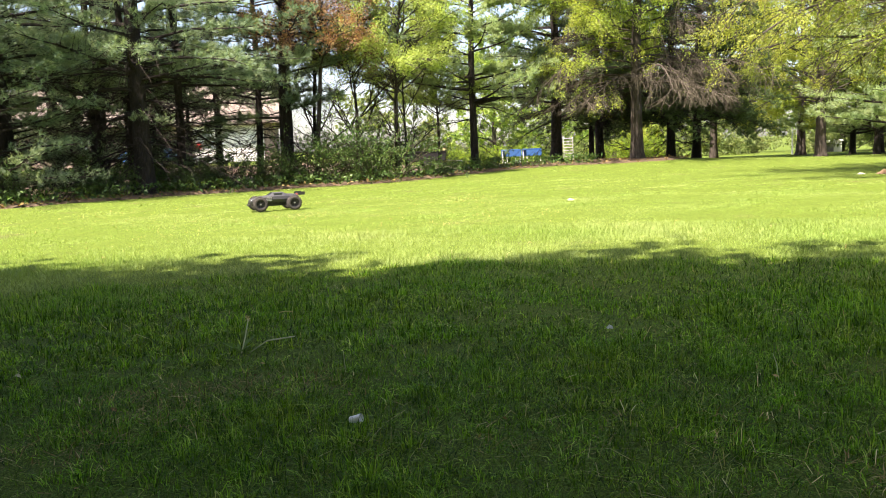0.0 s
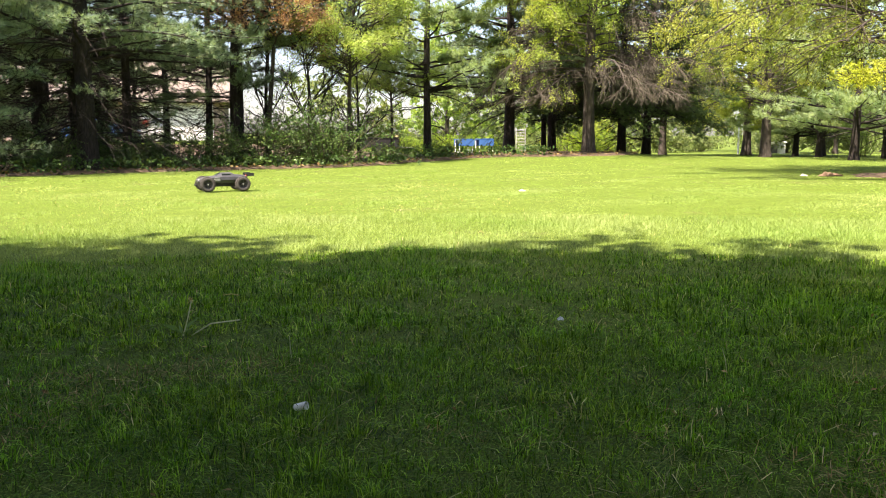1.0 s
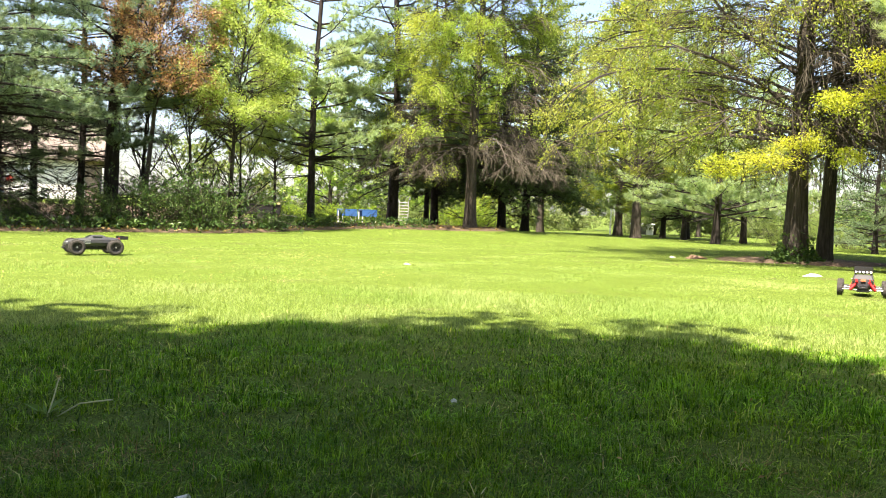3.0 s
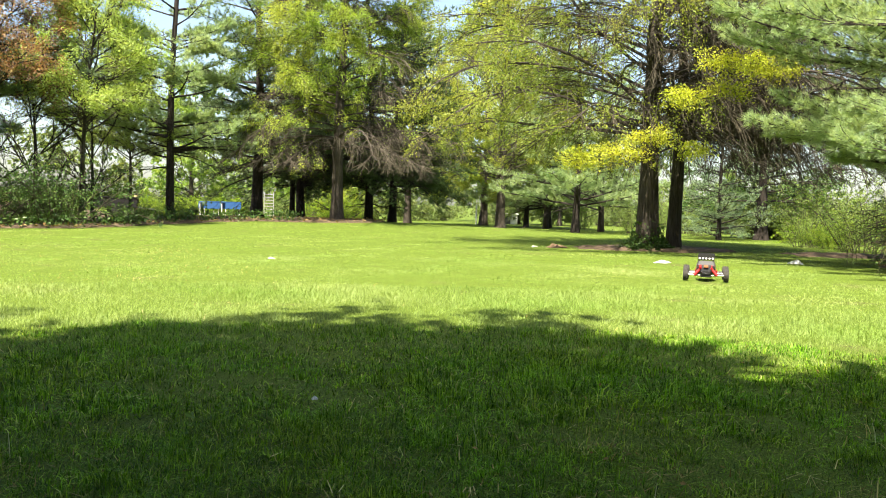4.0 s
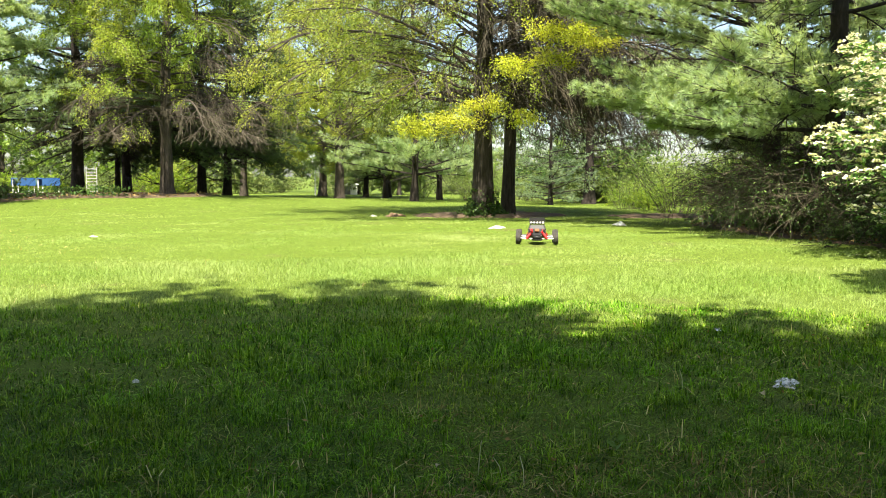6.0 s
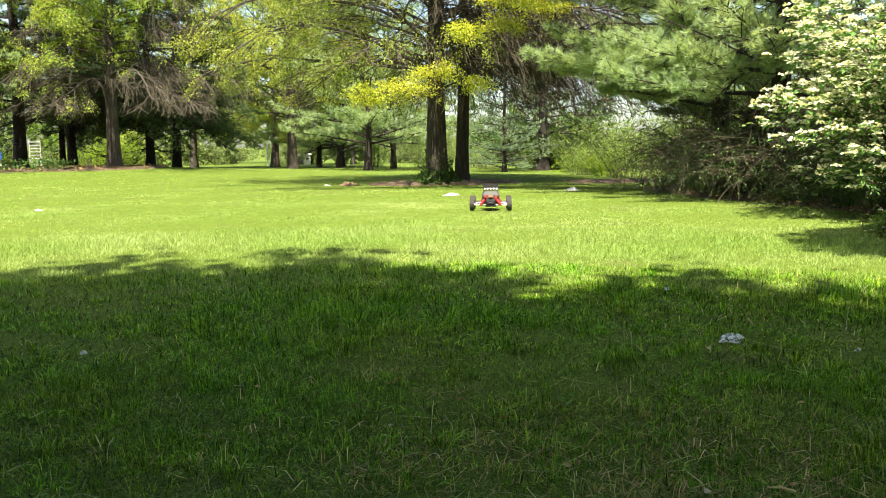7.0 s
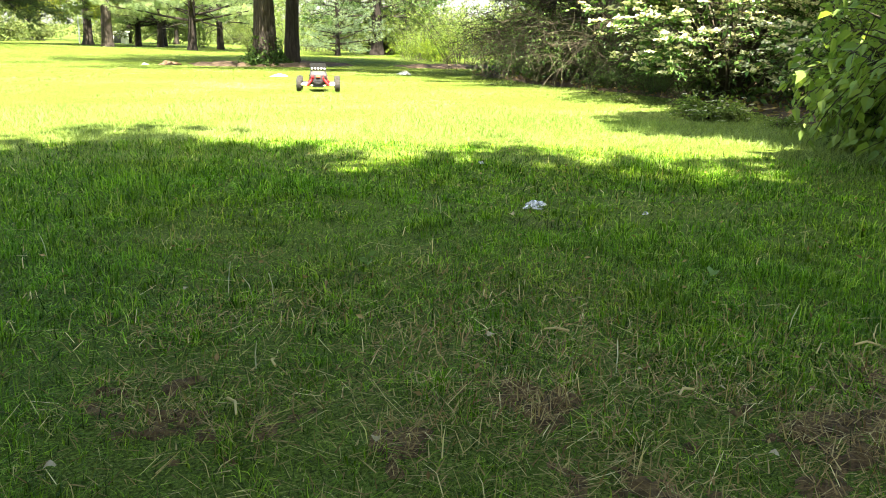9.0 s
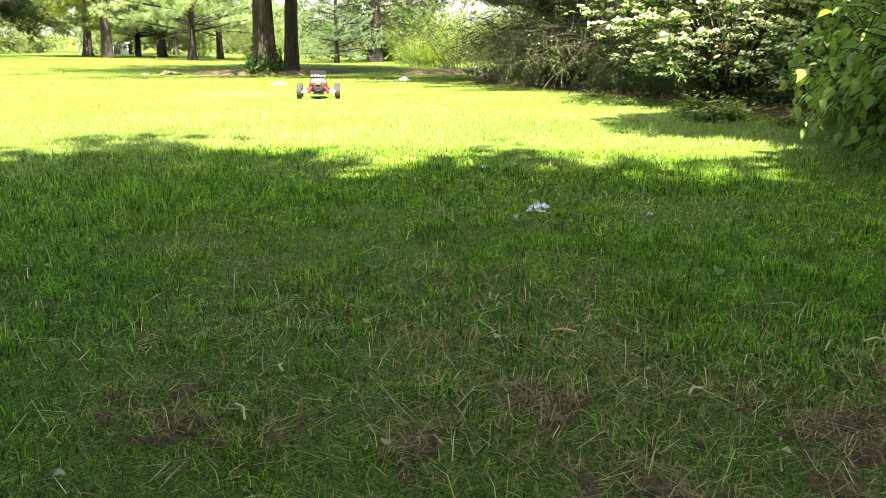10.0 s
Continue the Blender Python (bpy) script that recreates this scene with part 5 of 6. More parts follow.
def build_buggy(m):
    top = thing("model_buggy", m, "red and black model desert buggy with a roof lamp bar", "model car", "model cars")
    for x, r, w in ((0.27, 0.088, 0.07), (-0.26, 0.097, 0.085)):
        for s in (-1, 1):
            wheel(top, x, s * 0.275, r, w, M_DUST, M_SILVER, s)
            rod(top, "suspension_arm", [(x, s * 0.05, 0.075), (x, s * 0.24, 0.085)], 0.012, M_STEEL)
            rod(top, "suspension_arm", [(x - 0.03, s * 0.05, 0.1), (x - 0.01, s * 0.24, 0.105)], 0.009, M_BLACK)
    for s in (-1, 1):
        rod(top, "shock", [(0.30, s * 0.155, 0.08), (0.27, s * 0.065, 0.185)], 0.02, M_RED, 12, "bright red front shock body")
        spring(top, (-0.24, s * 0.15, 0.09), (-0.22, s * 0.09, 0.21), 0.02, 6, M_RED)
        rod(top, "shock", [(-0.24, s * 0.15, 0.09), (-0.22, s * 0.09, 0.22)], 0.012, M_BLACK)
    part("chassis", bevelled((-0.33, -0.085, 0.055), (0.34, 0.085, 0.095), 0.012), M_BLACK, top)
    part("hood", loft([(0.37, 0.05, 0.04, 0.1, 0.135, 0.145), (0.28, 0.085, 0.07, 0.1, 0.16, 0.178), (0.14, 0.12, 0.105, 0.1, 0.185, 0.207), (0.08, 0.125, 0.11, 0.1, 0.19, 0.21)]), M_BLACK, top)
    part("hood_stripe", bevelled((0.14, -0.03, 0.2), (0.3, 0.03, 0.2075), 0.003), M_ORANGE, top).matrix_basis = pose(0.0, 0, 0.038, 0, 8.5, 0)
    for s in (-1, 1):
        part("hood_stripe", bevelled((0.12, s * 0.085 - 0.012, 0.2), (0.29, s * 0.075 + 0.012, 0.206), 0.003), M_RED, top).matrix_basis = pose(0.0, 0, 0.034, 0, 8.5, 0)
        part("side_panel", bevelled((-0.22, s * 0.128 - 0.004, 0.1), (0.1, s * 0.128 + 0.004, 0.195), 0.004), M_GREY, top, "scuffed grey side panel")
        part("number_plate", bevelled((-0.12, s * 0.134 - 0.003, 0.125), (0.0, s * 0.134 + 0.003, 0.17), 0.002), M_ORANGE, top)
        part("headlight", bevelled((0.33, s * 0.045 - 0.014, 0.115), (0.35, s * 0.045 + 0.014, 0.14), 0.004), M_WHITE, top)
        A, B, C, E = (0.09, s * 0.125, 0.205), (0.0, s * 0.1, 0.292), (-0.16, s * 0.1, 0.286), (-0.24, s * 0.12, 0.2)
        rod(top, "cage_tube", [A, B], 0.008, M_BLACK)
        rod(top, "cage_tube", [B, C], 0.008, M_BLACK)
        rod(top, "cage_tube", [C, E], 0.008, M_BLACK)
        rod(top, "cage_tube", [C, (-0.38, s * 0.08, 0.18), (-0.40, s * 0.07, 0.10)], 0.007, M_BLACK)
        rod(top, "cage_tube", [(-0.05, s * 0.13, 0.2), B], 0.006, M_BLACK)
        rod(top, "cage_tube", [(-0.28, s * 0.1, 0.25), (-0.36, s * 0.1, 0.1)], 0.006, M_BLACK)
    for x, z, w in ((0.0, 0.292, 0.1), (-0.16, 0.286, 0.1), (-0.38, 0.18, 0.08), (-0.40, 0.1, 0.07)):
        rod(top, "cross_tube", [(x, -w, z), (x, w, z)], 0.008, M_BLACK)
    part("roof_panel", bevelled((-0.15, -0.095, 0.292), (-0.01, 0.095, 0.352), 0.003), M_ORANGE, top)
    part("cockpit", bevelled((-0.2, -0.1, 0.095), (0.06, 0.1, 0.2), 0.02), M_BLACK, top)
    part("windscreen", loft([(0.088, 0.115, 0.105, 0.207, 0.21, 0.215), (0.012, 0.098, 0.09, 0.272, 0.276, 0.28)]), M_MESH, top, "grey windscreen mesh")
    part("engine", bevelled((-0.32, -0.06, 0.095), (-0.2, 0.06, 0.19), 0.015), M_STEEL, top)
    bar = part("lamp_bar", bevelled((0.005, -0.115, 0.292), (0.03, 0.115, 0.385), 0.008), M_BLACK, top)
    for i in range(5):
        g = Geo()
        y = -0.09 + i * 0.045
        g.tube([(0.028, y, 0.309), (0.036, y, 0.309)], [0.015, 0.013], 14, True)
        part("lamp", g, M_WHITE, bar, "pale round lamp lens")
    part("bumper", bevelled((0.36, -0.075, 0.06), (0.40, 0.075, 0.085), 0.01), M_BLACK, top)
    rod(top, "bumper_tube", [(0.37, -0.06, 0.07), (0.41, -0.05, 0.12), (0.41, 0.05, 0.12), (0.37, 0.06, 0.07)], 0.007, M_BLACK)


build_buggy(pose(6.52, 8.05, 0.012, 0, 0, -129) @ Matrix.Scale(0.82, 4))
build_truck(pose(-2.26, 12.26, 0.012, 0, 0, 200))


# ---- things on the far side ----
def build_house():
    m = spot(-22.0, 62, 8)
    top = thing("house", m, "low brick house with a white garage door and brown shingle roof", "house")
    g = Geo()
    g.box((-11, -4, -0.5), (11, 4, 2.9))
    part("wall", g, M_BRICK, top)
    door = part("garage_door", box_geo(((5.4, -4.06, 0.0), (10.2, -3.99, 2.6))), M_SIDING, top, "white panelled garage door")
    for i in range(8):
        part("siding_board", box_geo(((5.42, -4.1, 0.05 + i * 0.32), (10.18, -4.05, 0.34 + i * 0.32))), M_SIDING, door)
    r = Geo()
    r.add([(-11.6, -4.7, 2.8), (11.6, -4.7, 2.8), (11.6, 0, 5.7), (-11.6, 0, 5.7), (11.6, 4.7, 2.8), (-11.6, 4.7, 2.8), (-11.6, -4.7, 2.65), (11.6, -4.7, 2.65), (11.6, 4.7, 2.65), (-11.6, 4.7, 2.65)],
          [(0, 1, 2, 3), (3, 2, 4, 5), (6, 7, 1, 0), (9, 5, 4, 8), (6, 9, 8, 7)])
    r.add([(-11.6, -4.7, 2.7), (-11.6, 0, 5.7), (-11.6, 4.7, 2.7), (11.6, -4.7, 2.7), (11.6, 0, 5.7), (11.6, 4.7, 2.7)], [(0, 1, 2), (3, 5, 4)])
    part("roof", r, M_SHINGLE, top)
    for x in (-7.5, -3.0, 1.5):
        w = part("window", box_geo(((x, -4.1, 1.0), (x + 1.3, -4.02, 2.2))), M_WHITE, top)
        part("pane", box_geo(((x + 0.08, -4.12, 1.08), (x + 1.22, -4.105, 2.12))), M_GLASS_DARK, w)


def build_sign():
    top = thing("sign_post", spot(-13.21, 49.32), "red sign on a thin dark post", "sign")
    g = Geo()
    g.tube([(0, 0, -0.2), (0, 0, 1.2)], [0.03, 0.03], 8, True)
    part("post", g, M_BLACK, top)
    bm = bmesh.new()
    bmesh.ops.create_circle(bm, cap_ends=True, segments=8, radius=0.2)
    f = bmesh.ops.extrude_face_region(bm, geom=list(bm.faces))
    bmesh.ops.translate(bm, vec=(0, 0, 0.03), verts=[v for v in f["geom"] if isinstance(v, bmesh.types.BMVert)])
    bmesh.ops.rotate(bm, cent=(0, 0, 0), matrix=Matrix.Rotation(radians(90), 3, "X"), verts=bm.verts)
    bmesh.ops.translate(bm, vec=(0, -0.04, 1.2), verts=bm.verts)
    part("sign_plate", bm, M_RED, top)


def build_car():
    top = thing("parked_car", spot(-15.9, 50.0, 12), "blue parked car behind the pines", "car")
    bm = bmesh.new()
    prof = [(-2.1, 0.3), (2.1, 0.3), (2.15, 0.75), (1.2, 0.9), (0.6, 1.4), (-0.9, 1.42), (-1.5, 0.95), (-2.1, 0.85)]
    ring = [bm.verts.new((x, -0.85, z)) for x, z in prof]
    f = bmesh.ops.extrude_face_region(bm, geom=[bm.faces.new(ring)])
    bmesh.ops.translate(bm, vec=(0, 1.7, 0), verts=[v for v in f["geom"] if isinstance(v, bmesh.types.BMVert)])
    bmesh.ops.recalc_face_normals(bm, faces=bm.faces)
    bmesh.ops.bevel(bm, geom=list(bm.edges), offset=0.08, segments=2, affect="EDGES")
    part("body", bm, M_BLUE, top)
    part("window", box_geo(((-0.8, -0.88, 0.98), (0.5, -0.84, 1.3))), M_GLASS_DARK, top)
    for x in (-1.35, 1.35):
        for y in (-0.86, 0.66):
            g = Geo()
            g.tube([(x, y, 0.32), (x, y + 0.2, 0.32)], [0.32, 0.32], 18, True)
            w = part("wheel", g, M_RUBBER, top)
            h = Geo()
            h.tube([(x, y - 0.01, 0.32), (x, y + 0.21, 0.32)], [0.2, 0.2], 14, True)
            part("rim", h, M_SILVER, w)


def build_table(m):
    top = thing("picnic_table", m, "blue table with pale metal legs on the lawn", "table", "blue tables")
    part("tabletop", bevelled((-0.75, -0.45, 0.72), (0.75, 0.45, 0.77), 0.015), M_BLUE, top)
    for y in (-0.47, 0.45):
        part("cover_flap", bevelled((-0.74, y, 0.46), (0.74, y + 0.02, 0.72), 0.006), M_BLUE, top, "hanging blue cloth flap")
    for x in (-0.65, 0.65):
        for y in (-0.38, 0.38):
            g = Geo()
            g.tube([(x, y, -0.05), (x, y, 0.72)], [0.04, 0.04], 8, True)
            part("leg", g, M_WHITE, top)
    for x in (-0.65, 0.65):
        g = Geo()
        g.tube([(x, -0.38, 0.2), (x, 0.38, 0.2)], [0.018, 0.018], 6, True)
        part("stretcher", g, M_WHITE, top)


def build_ladder():
    top = thing("climbing_ladder", spot(7.12, 41.6, -9, 0.66), "pale climbing ladder standing beyond the trees", "ladder")
    for x in (-0.34, 0.34):
        g = Geo()
        g.tube([(x, 0, -0.1), (x, 0, 2.15)], [0.03, 0.03], 8, True)
        part("rail", g, M_RUNG, top)
    for i in range(9):
        g = Geo()
        z = 0.2 + i * 0.225
        g.tube([(-0.36, 0, z), (0.36, 0, z)], [0.025, 0.025], 8, True)
        part("rung", g, M_RUNG, top)


def build_trailer():
    top = thing("utility_trailer", spot(0.05, 42.0, 10, 0.9), "black utility trailer behind the bushes", "trailer")
    part("box", bevelled((-1.0, -0.6, 0.45), (1.0, 0.6, 0.95), 0.03), M_BLACK, top)
    part("lid", bevelled((-1.03, -0.63, 0.95), (1.03, 0.63, 1.02), 0.02), M_BLACK, top)
    for y in (-0.72, 0.60):
        g = Geo()
        g.tube([(0, y, 0.27), (0, y + 0.13, 0.27)], [0.29, 0.29], 16, True)
        part("wheel", g, M_RUBBER, top)
    g = Geo()
    g.tube([(1.0, 0, 0.5), (2.0, 0, 0.4), (2.05, 0, -0.02)], [0.03, 0.03, 0.03], 6, True)
    part("drawbar", g, M_STEEL, top)


def build_post(name, m, label, category, h, r, mat, cap=None, group=""):
    top = thing(name, m, label, category, group)
    g = Geo()
    g.tube([(0, 0, -0.2), (0, 0, h)], [r, r * 0.85], 10, True)
    part("post", g, mat, top)
    if cap:
        bm = bmesh.new()
        bmesh.ops.create_icosphere(bm, subdivisions=2, radius=cap, matrix=Matrix.Translation((0, 0, h + cap * 0.7)) @ Matrix.Diagonal((1, 1, 1.3, 1)))
        part("globe", bm, M_WHITE, top, smooth=True)


def build_shed():
    top = thing("garden_shed", spot(26.2, 53.9, -20, 0.7), "small white flat-roofed shed far across the lawn", "shed")
    part("wall", bevelled((-1.0, -0.7, -0.1), (1.0, 0.7, 1.0), 0.02), M_SIDING, top)
    part("roof", bevelled((-1.15, -0.85, 1.0), (1.15, 0.85, 1.12), 0.02), M_WHITE, top)
    part("door", bevelled((-0.3, -0.74, 0.02), (0.3, -0.7, 0.85), 0.01), M_GREY, top)


def rumpled(name, m, label, seed, sx, sy, h, mat, category, group="litter on the lawn", n=26):
    """Crumpled thin sheet with real folds."""
    rng = np.random.default_rng(seed)
    u, v = np.meshgrid(np.linspace(-1, 1, n), np.linspace(-1, 1, n), indexing="ij")
    a = np.arctan2(v, u)
    edge = 1 - 0.22 * np.abs(np.sin(a * 2.5 + seed)) - 0.1 * np.sin(a * 7)
    x, y = u * sx * edge, v * sy * edge
    z = np.zeros_like(x)
    for _ in range(7):
        d, f, o = rng.uniform(0, 6.28), rng.uniform(2, 7), rng.uniform(0, 6.28)
        z += np.abs(np.sin((u * math.cos(d) + v * math.sin(d)) * f + o)) ** 1.5
    z = z / 7 * h * 0.9 * np.clip(1.15 - np.maximum(np.abs(u), np.abs(v)) ** 3, 0.05, 1)
    z += 0.35 * h * np.exp(-((u + 0.4) ** 2 + v ** 2) * 5)
    g = Geo()
    i, j = np.meshgrid(np.arange(n - 1), np.arange(n - 1), indexing="ij")
    p = i * n + j
    g.add(np.stack([x, y, z], -1), np.stack([p, p + n, p + n + 1, p + 1], -1).reshape(-1, 4))
    return whole(name, g, mat, label, category, group, m=m, smooth=False)


build_house()
build_sign()
build_car()
build_table(spot(4.08, 39.82, 14) @ Matrix.Diagonal((0.5, 0.8, 1.1, 1)))
build_table(spot(5.04, 39.71, 10) @ Matrix.Diagonal((0.5, 0.8, 1.1, 1)))
build_ladder()
build_trailer()
build_post("bollard", spot(0.96, 42.4), "short yellowed marker post", "post", 1.05, 0.09, M_YELLOW)
build_post("flag_pole", spot(22.2, 50.3), "thin white pole on the far lawn", "pole", 2.2, 0.05, M_WHITE)
build_post("lamp_post", spot(27.9, 55.4), "slim lamp post with a white globe", "lamp post", 1.9, 0.04, M_STEEL, 0.16)
build_shed()
rumpled("plastic_bag", spot(8.30, 11.3, 40), "white plastic bag lying on the lawn", 3, 0.25, 0.11, 0.06, M_PLASTIC, "plastic bag")
rumpled("plastic_scrap", spot(8.75, 10.9, 10), "small white scrap on the lawn", 4, 0.07, 0.05, 0.05, M_PLASTIC, "plastic scrap")
rumpled("plastic_bag", spot(10.9, 11.1, 70), "pale plastic bag by the thicket", 5, 0.15, 0.1, 0.09, M_PLASTIC, "plastic bag")
rumpled("plastic_sheet", pose(2.63, 1.82, 0.014, 0, 0, 30), "torn clear plastic sheet in the shaded grass", 6, 0.075, 0.04, 0.03, M_CLEAR, "plastic sheet")
rumpled("plastic_scrap", pose(3.27, 2.64, 0.03, 0, 0, 50), "thin plastic scrap in the grass", 7, 0.035, 0.015, 0.014, M_CLEAR, "plastic scrap")
rumpled("plastic_scrap", pose(2.8, 1.44, 0.02, 0, 0, 20), "small pale scrap in the grass", 8, 0.022, 0.010, 0.014, M_CLEAR, "plastic scrap")
rumpled("paper_scrap", pose(0.65, 2.97, 0.03, 0, 0, 80), "crumpled pale paper scrap in the grass", 9, 0.016, 0.012, 0.016, M_PLASTIC, "paper scrap")
rumpled("paper_scrap", pose(1.93, 11.16, 0.04, 0, 0, 0), "white paper scrap on the sunny lawn", 10, 0.045, 0.03, 0.025, M_PLASTIC, "paper scrap")
rumpled("brown_scrap", spot(9.2, 16.4, 20), "brown crumpled wrapping in the oak shade", 11, 0.3, 0.13, 0.09, M_WRAP, "wrapping")
rumpled("plastic_bottle_scrap", spot(8.75, 16.6, 20), "pale blue-white plastic scrap beside the brown wrapping", 12, 0.08, 0.05, 0.05, M_PLASTIC, "plastic scrap")


def build_cup():
    top = thing("paper_cup", pose(-0.22, 2.05, 0.018, 75, 0, 65) @ Matrix.Scale(0.78, 4), "small white cup lying in the shaded grass", "cup", "litter on the lawn")
    g = Geo()
    g.tube([(0, 0, -0.022), (0, 0, 0.022)], [0.011, 0.014], 16)
    g.tube([(0, 0, 0.0215), (0, 0, -0.020)], [0.0128, 0.0098], 16, False)
    part("body", g, M_WHITE, top, smooth=True)
    g = Geo()
    g.tube([(0, 0, -0.0215), (0, 0, -0.019)], [0.0105, 0.0105], 16, True)
    part("bottom", g, M_WHITE, top)


build_cup()


# ---- small things in the turf ----
M_STEM = plain_mat("pale_stem", (0.5, 0.5, 0.3), 0.6)
M_DEAD_PALE = leaf_mat("pale_dead_leaf", [(0.0, (0.30, 0.22, 0.14)), (1.0, (0.50, 0.42, 0.30))], 0.15, 0.6, 30.0)
M_WEED = leaf_mat("weed_leaves", [(0.0, (0.09, 0.17, 0.04)), (1.0, (0.18, 0.28, 0.08))], 0.3, 0.5, 2.0)


def build_dandelion(m):
    top = thing("dandelion", m, "spent dandelion with a leaning bare stalk", "dandelion")
    rod(top, "stalk", [(0, 0, -0.01), (0.02, 0.0, 0.06), (0.035, 0.01, 0.125)], 0.0025, M_STEM, 6)
    rod(top, "stalk", [(0.03, 0, 0.0), (0.1, -0.02, 0.045), (0.2, -0.03, 0.055)], 0.0025, M_STEM, 6)
    g = Geo()
    g.leaves(np.random.default_rng(7), np.tile([0.035, 0.01, 0.125], (14, 1)), np.random.default_rng(8).normal(size=(14, 3)) + np.array([0, 0, 0.6]), 0.016, 0.4)
    part("seed_head", g, M_STRAW, top)
    for i in range(7):
        g = Geo()
        a = i * 0.9
        g.leaves(np.random.default_rng(i), np.array([[0.0, 0.0, 0.01]]), np.array([[math.cos(a), math.sin(a), 0.45]]), np.array([0.085]), 0.25)
        part("leaf", g, M_WEED, top)


def build_weed(m, seed):
    top = thing("weed", m, "small pale green broad-leaved weed", "weed", "weeds in the turf")
    rng = np.random.default_rng(seed)
    for i in range(6):
        g = Geo()
        a = i * 1.05 + rng.uniform(0, 0.5)
        g.leaves(rng, np.array([[0.0, 0.0, 0.012 + 0.006 * i]]), np.array([[math.cos(a), math.sin(a), 0.5]]), np.array([0.026]), 0.6)
        part("leaf", g, M_WEED, top)


def build_blade(m, h, lean):
    g = Geo()
    g.tube([(0, 0, -0.01), (lean * 0.3, 0, h * 0.5), (lean, 0.004, h)], [0.0013, 0.0012, 0.0008], 5, True)
    whole("grass_stem", g, M_STEM, "pale upright dry grass stem", "grass stem", "pale stems", m=m, smooth=True)


def build_stick(m, length):
    g = Geo()
    g.tube([(-length / 2, 0, 0.012), (0, 0.004, 0.018), (length / 2, -0.004, 0.012)], [0.0026, 0.0024, 0.0018], 6, True)
    whole("stick", g, M_STRAW, "short pale broken stick on the turf", "stick", "sticks", m=m, smooth=True)


def build_fallen_leaf(m, seed, size):
    rng = np.random.default_rng(seed)
    n = 9
    t = np.linspace(0, 1, n)
    w = 0.42 * np.sin(np.pi * t ** 0.8) * (1 + 0.12 * np.sin(t * 19))
    curl = 0.25 * np.sin(np.pi * t) + 0.1 * rng.normal(size=n) * 0.3
    v = np.stack([np.stack([t - 0.5, -w, curl + 0.35 * w], 1), np.stack([t - 0.5, 0 * t, curl], 1), np.stack([t - 0.5, w, curl + 0.28 * w], 1)], 1) * size
    g = Geo()
    i, j = np.meshgrid(np.arange(n - 1), np.arange(2), indexing="ij")
    p = i * 3 + j
    g.add(v, np.stack([p, p + 3, p + 4, p + 1], -1).reshape(-1, 4))
    whole("fallen_leaf", g, M_DEAD_PALE, "curled pale dead leaf on the turf", "leaf", "fallen leaves", m=m, smooth=True)


build_dandelion(pose(-0.72, 2.95, 0.0, 0, 0, 10))
for i, (x, y) in enumerate(((1.54, 1.55), (2.06, 0.83), (2.95, 2.3), (0.2, 2.7))):
    build_weed(pose(x, y, 0.02, 0, 0, i * 70), i)
for i, (x, y, h) in enumerate(((1.18, 1.66, 0.075), (1.23, 1.54, 0.06), (1.21, 1.60, 0.05), (0.96, 1.22, 0.05), (1.92, 0.57, 0.06), (1.45, 0.72, 0.05), (2.3, 2.0, 0.06), (1.0, 2.3, 0.07), (-0.3, 2.6, 0.07), (3.2, 1.7, 0.08))):
    build_blade(pose(x, y, 0.01, 0, 0, i * 77), h, 0.012 + 0.006 * (i % 3))
for i, (x, y, k) in enumerate(((1.40, 0.55, 0.06), (0.96, 1.16, 0.05), (1.5, 0.9, 0.07), (-0.66, 3.6, 0.08), (0.8, 1.05, 0.09), (1.9, 0.4, 0.07))):
    build_stick(pose(x, y, 0.018, 0, 0, i * 63), k * 0.75)
for i, (x, y, k) in enumerate(((1.39, 0.99, 0.045), (0.90, 0.81, 0.04), (1.48, 0.52, 0.035), (0.51, 1.07, 0.04), (1.10, 1.72, 0.032), (2.42, 1.76, 0.05), (1.45, 0.67, 0.03), (-1.39, 2.65, 0.06), (1.75, 0.3, 0.04), (1.3, 0.35, 0.035))):
    build_fallen_leaf(pose(x, y, 0.02, 10 * (i % 3), 8, i * 51), i, k * 0.5)


# ---- grass ----
def scatter(rng, r0, r1, a0, a1, density):
    n = int(density * 0.5 * (r1 * r1 - r0 * r0) * (a1 - a0))
    r = np.sqrt(rng.uniform(r0 * r0, r1 * r1, n))
    a = rng.uniform(a0, a1, n)
    return r * np.sin(a), r * np.cos(a)


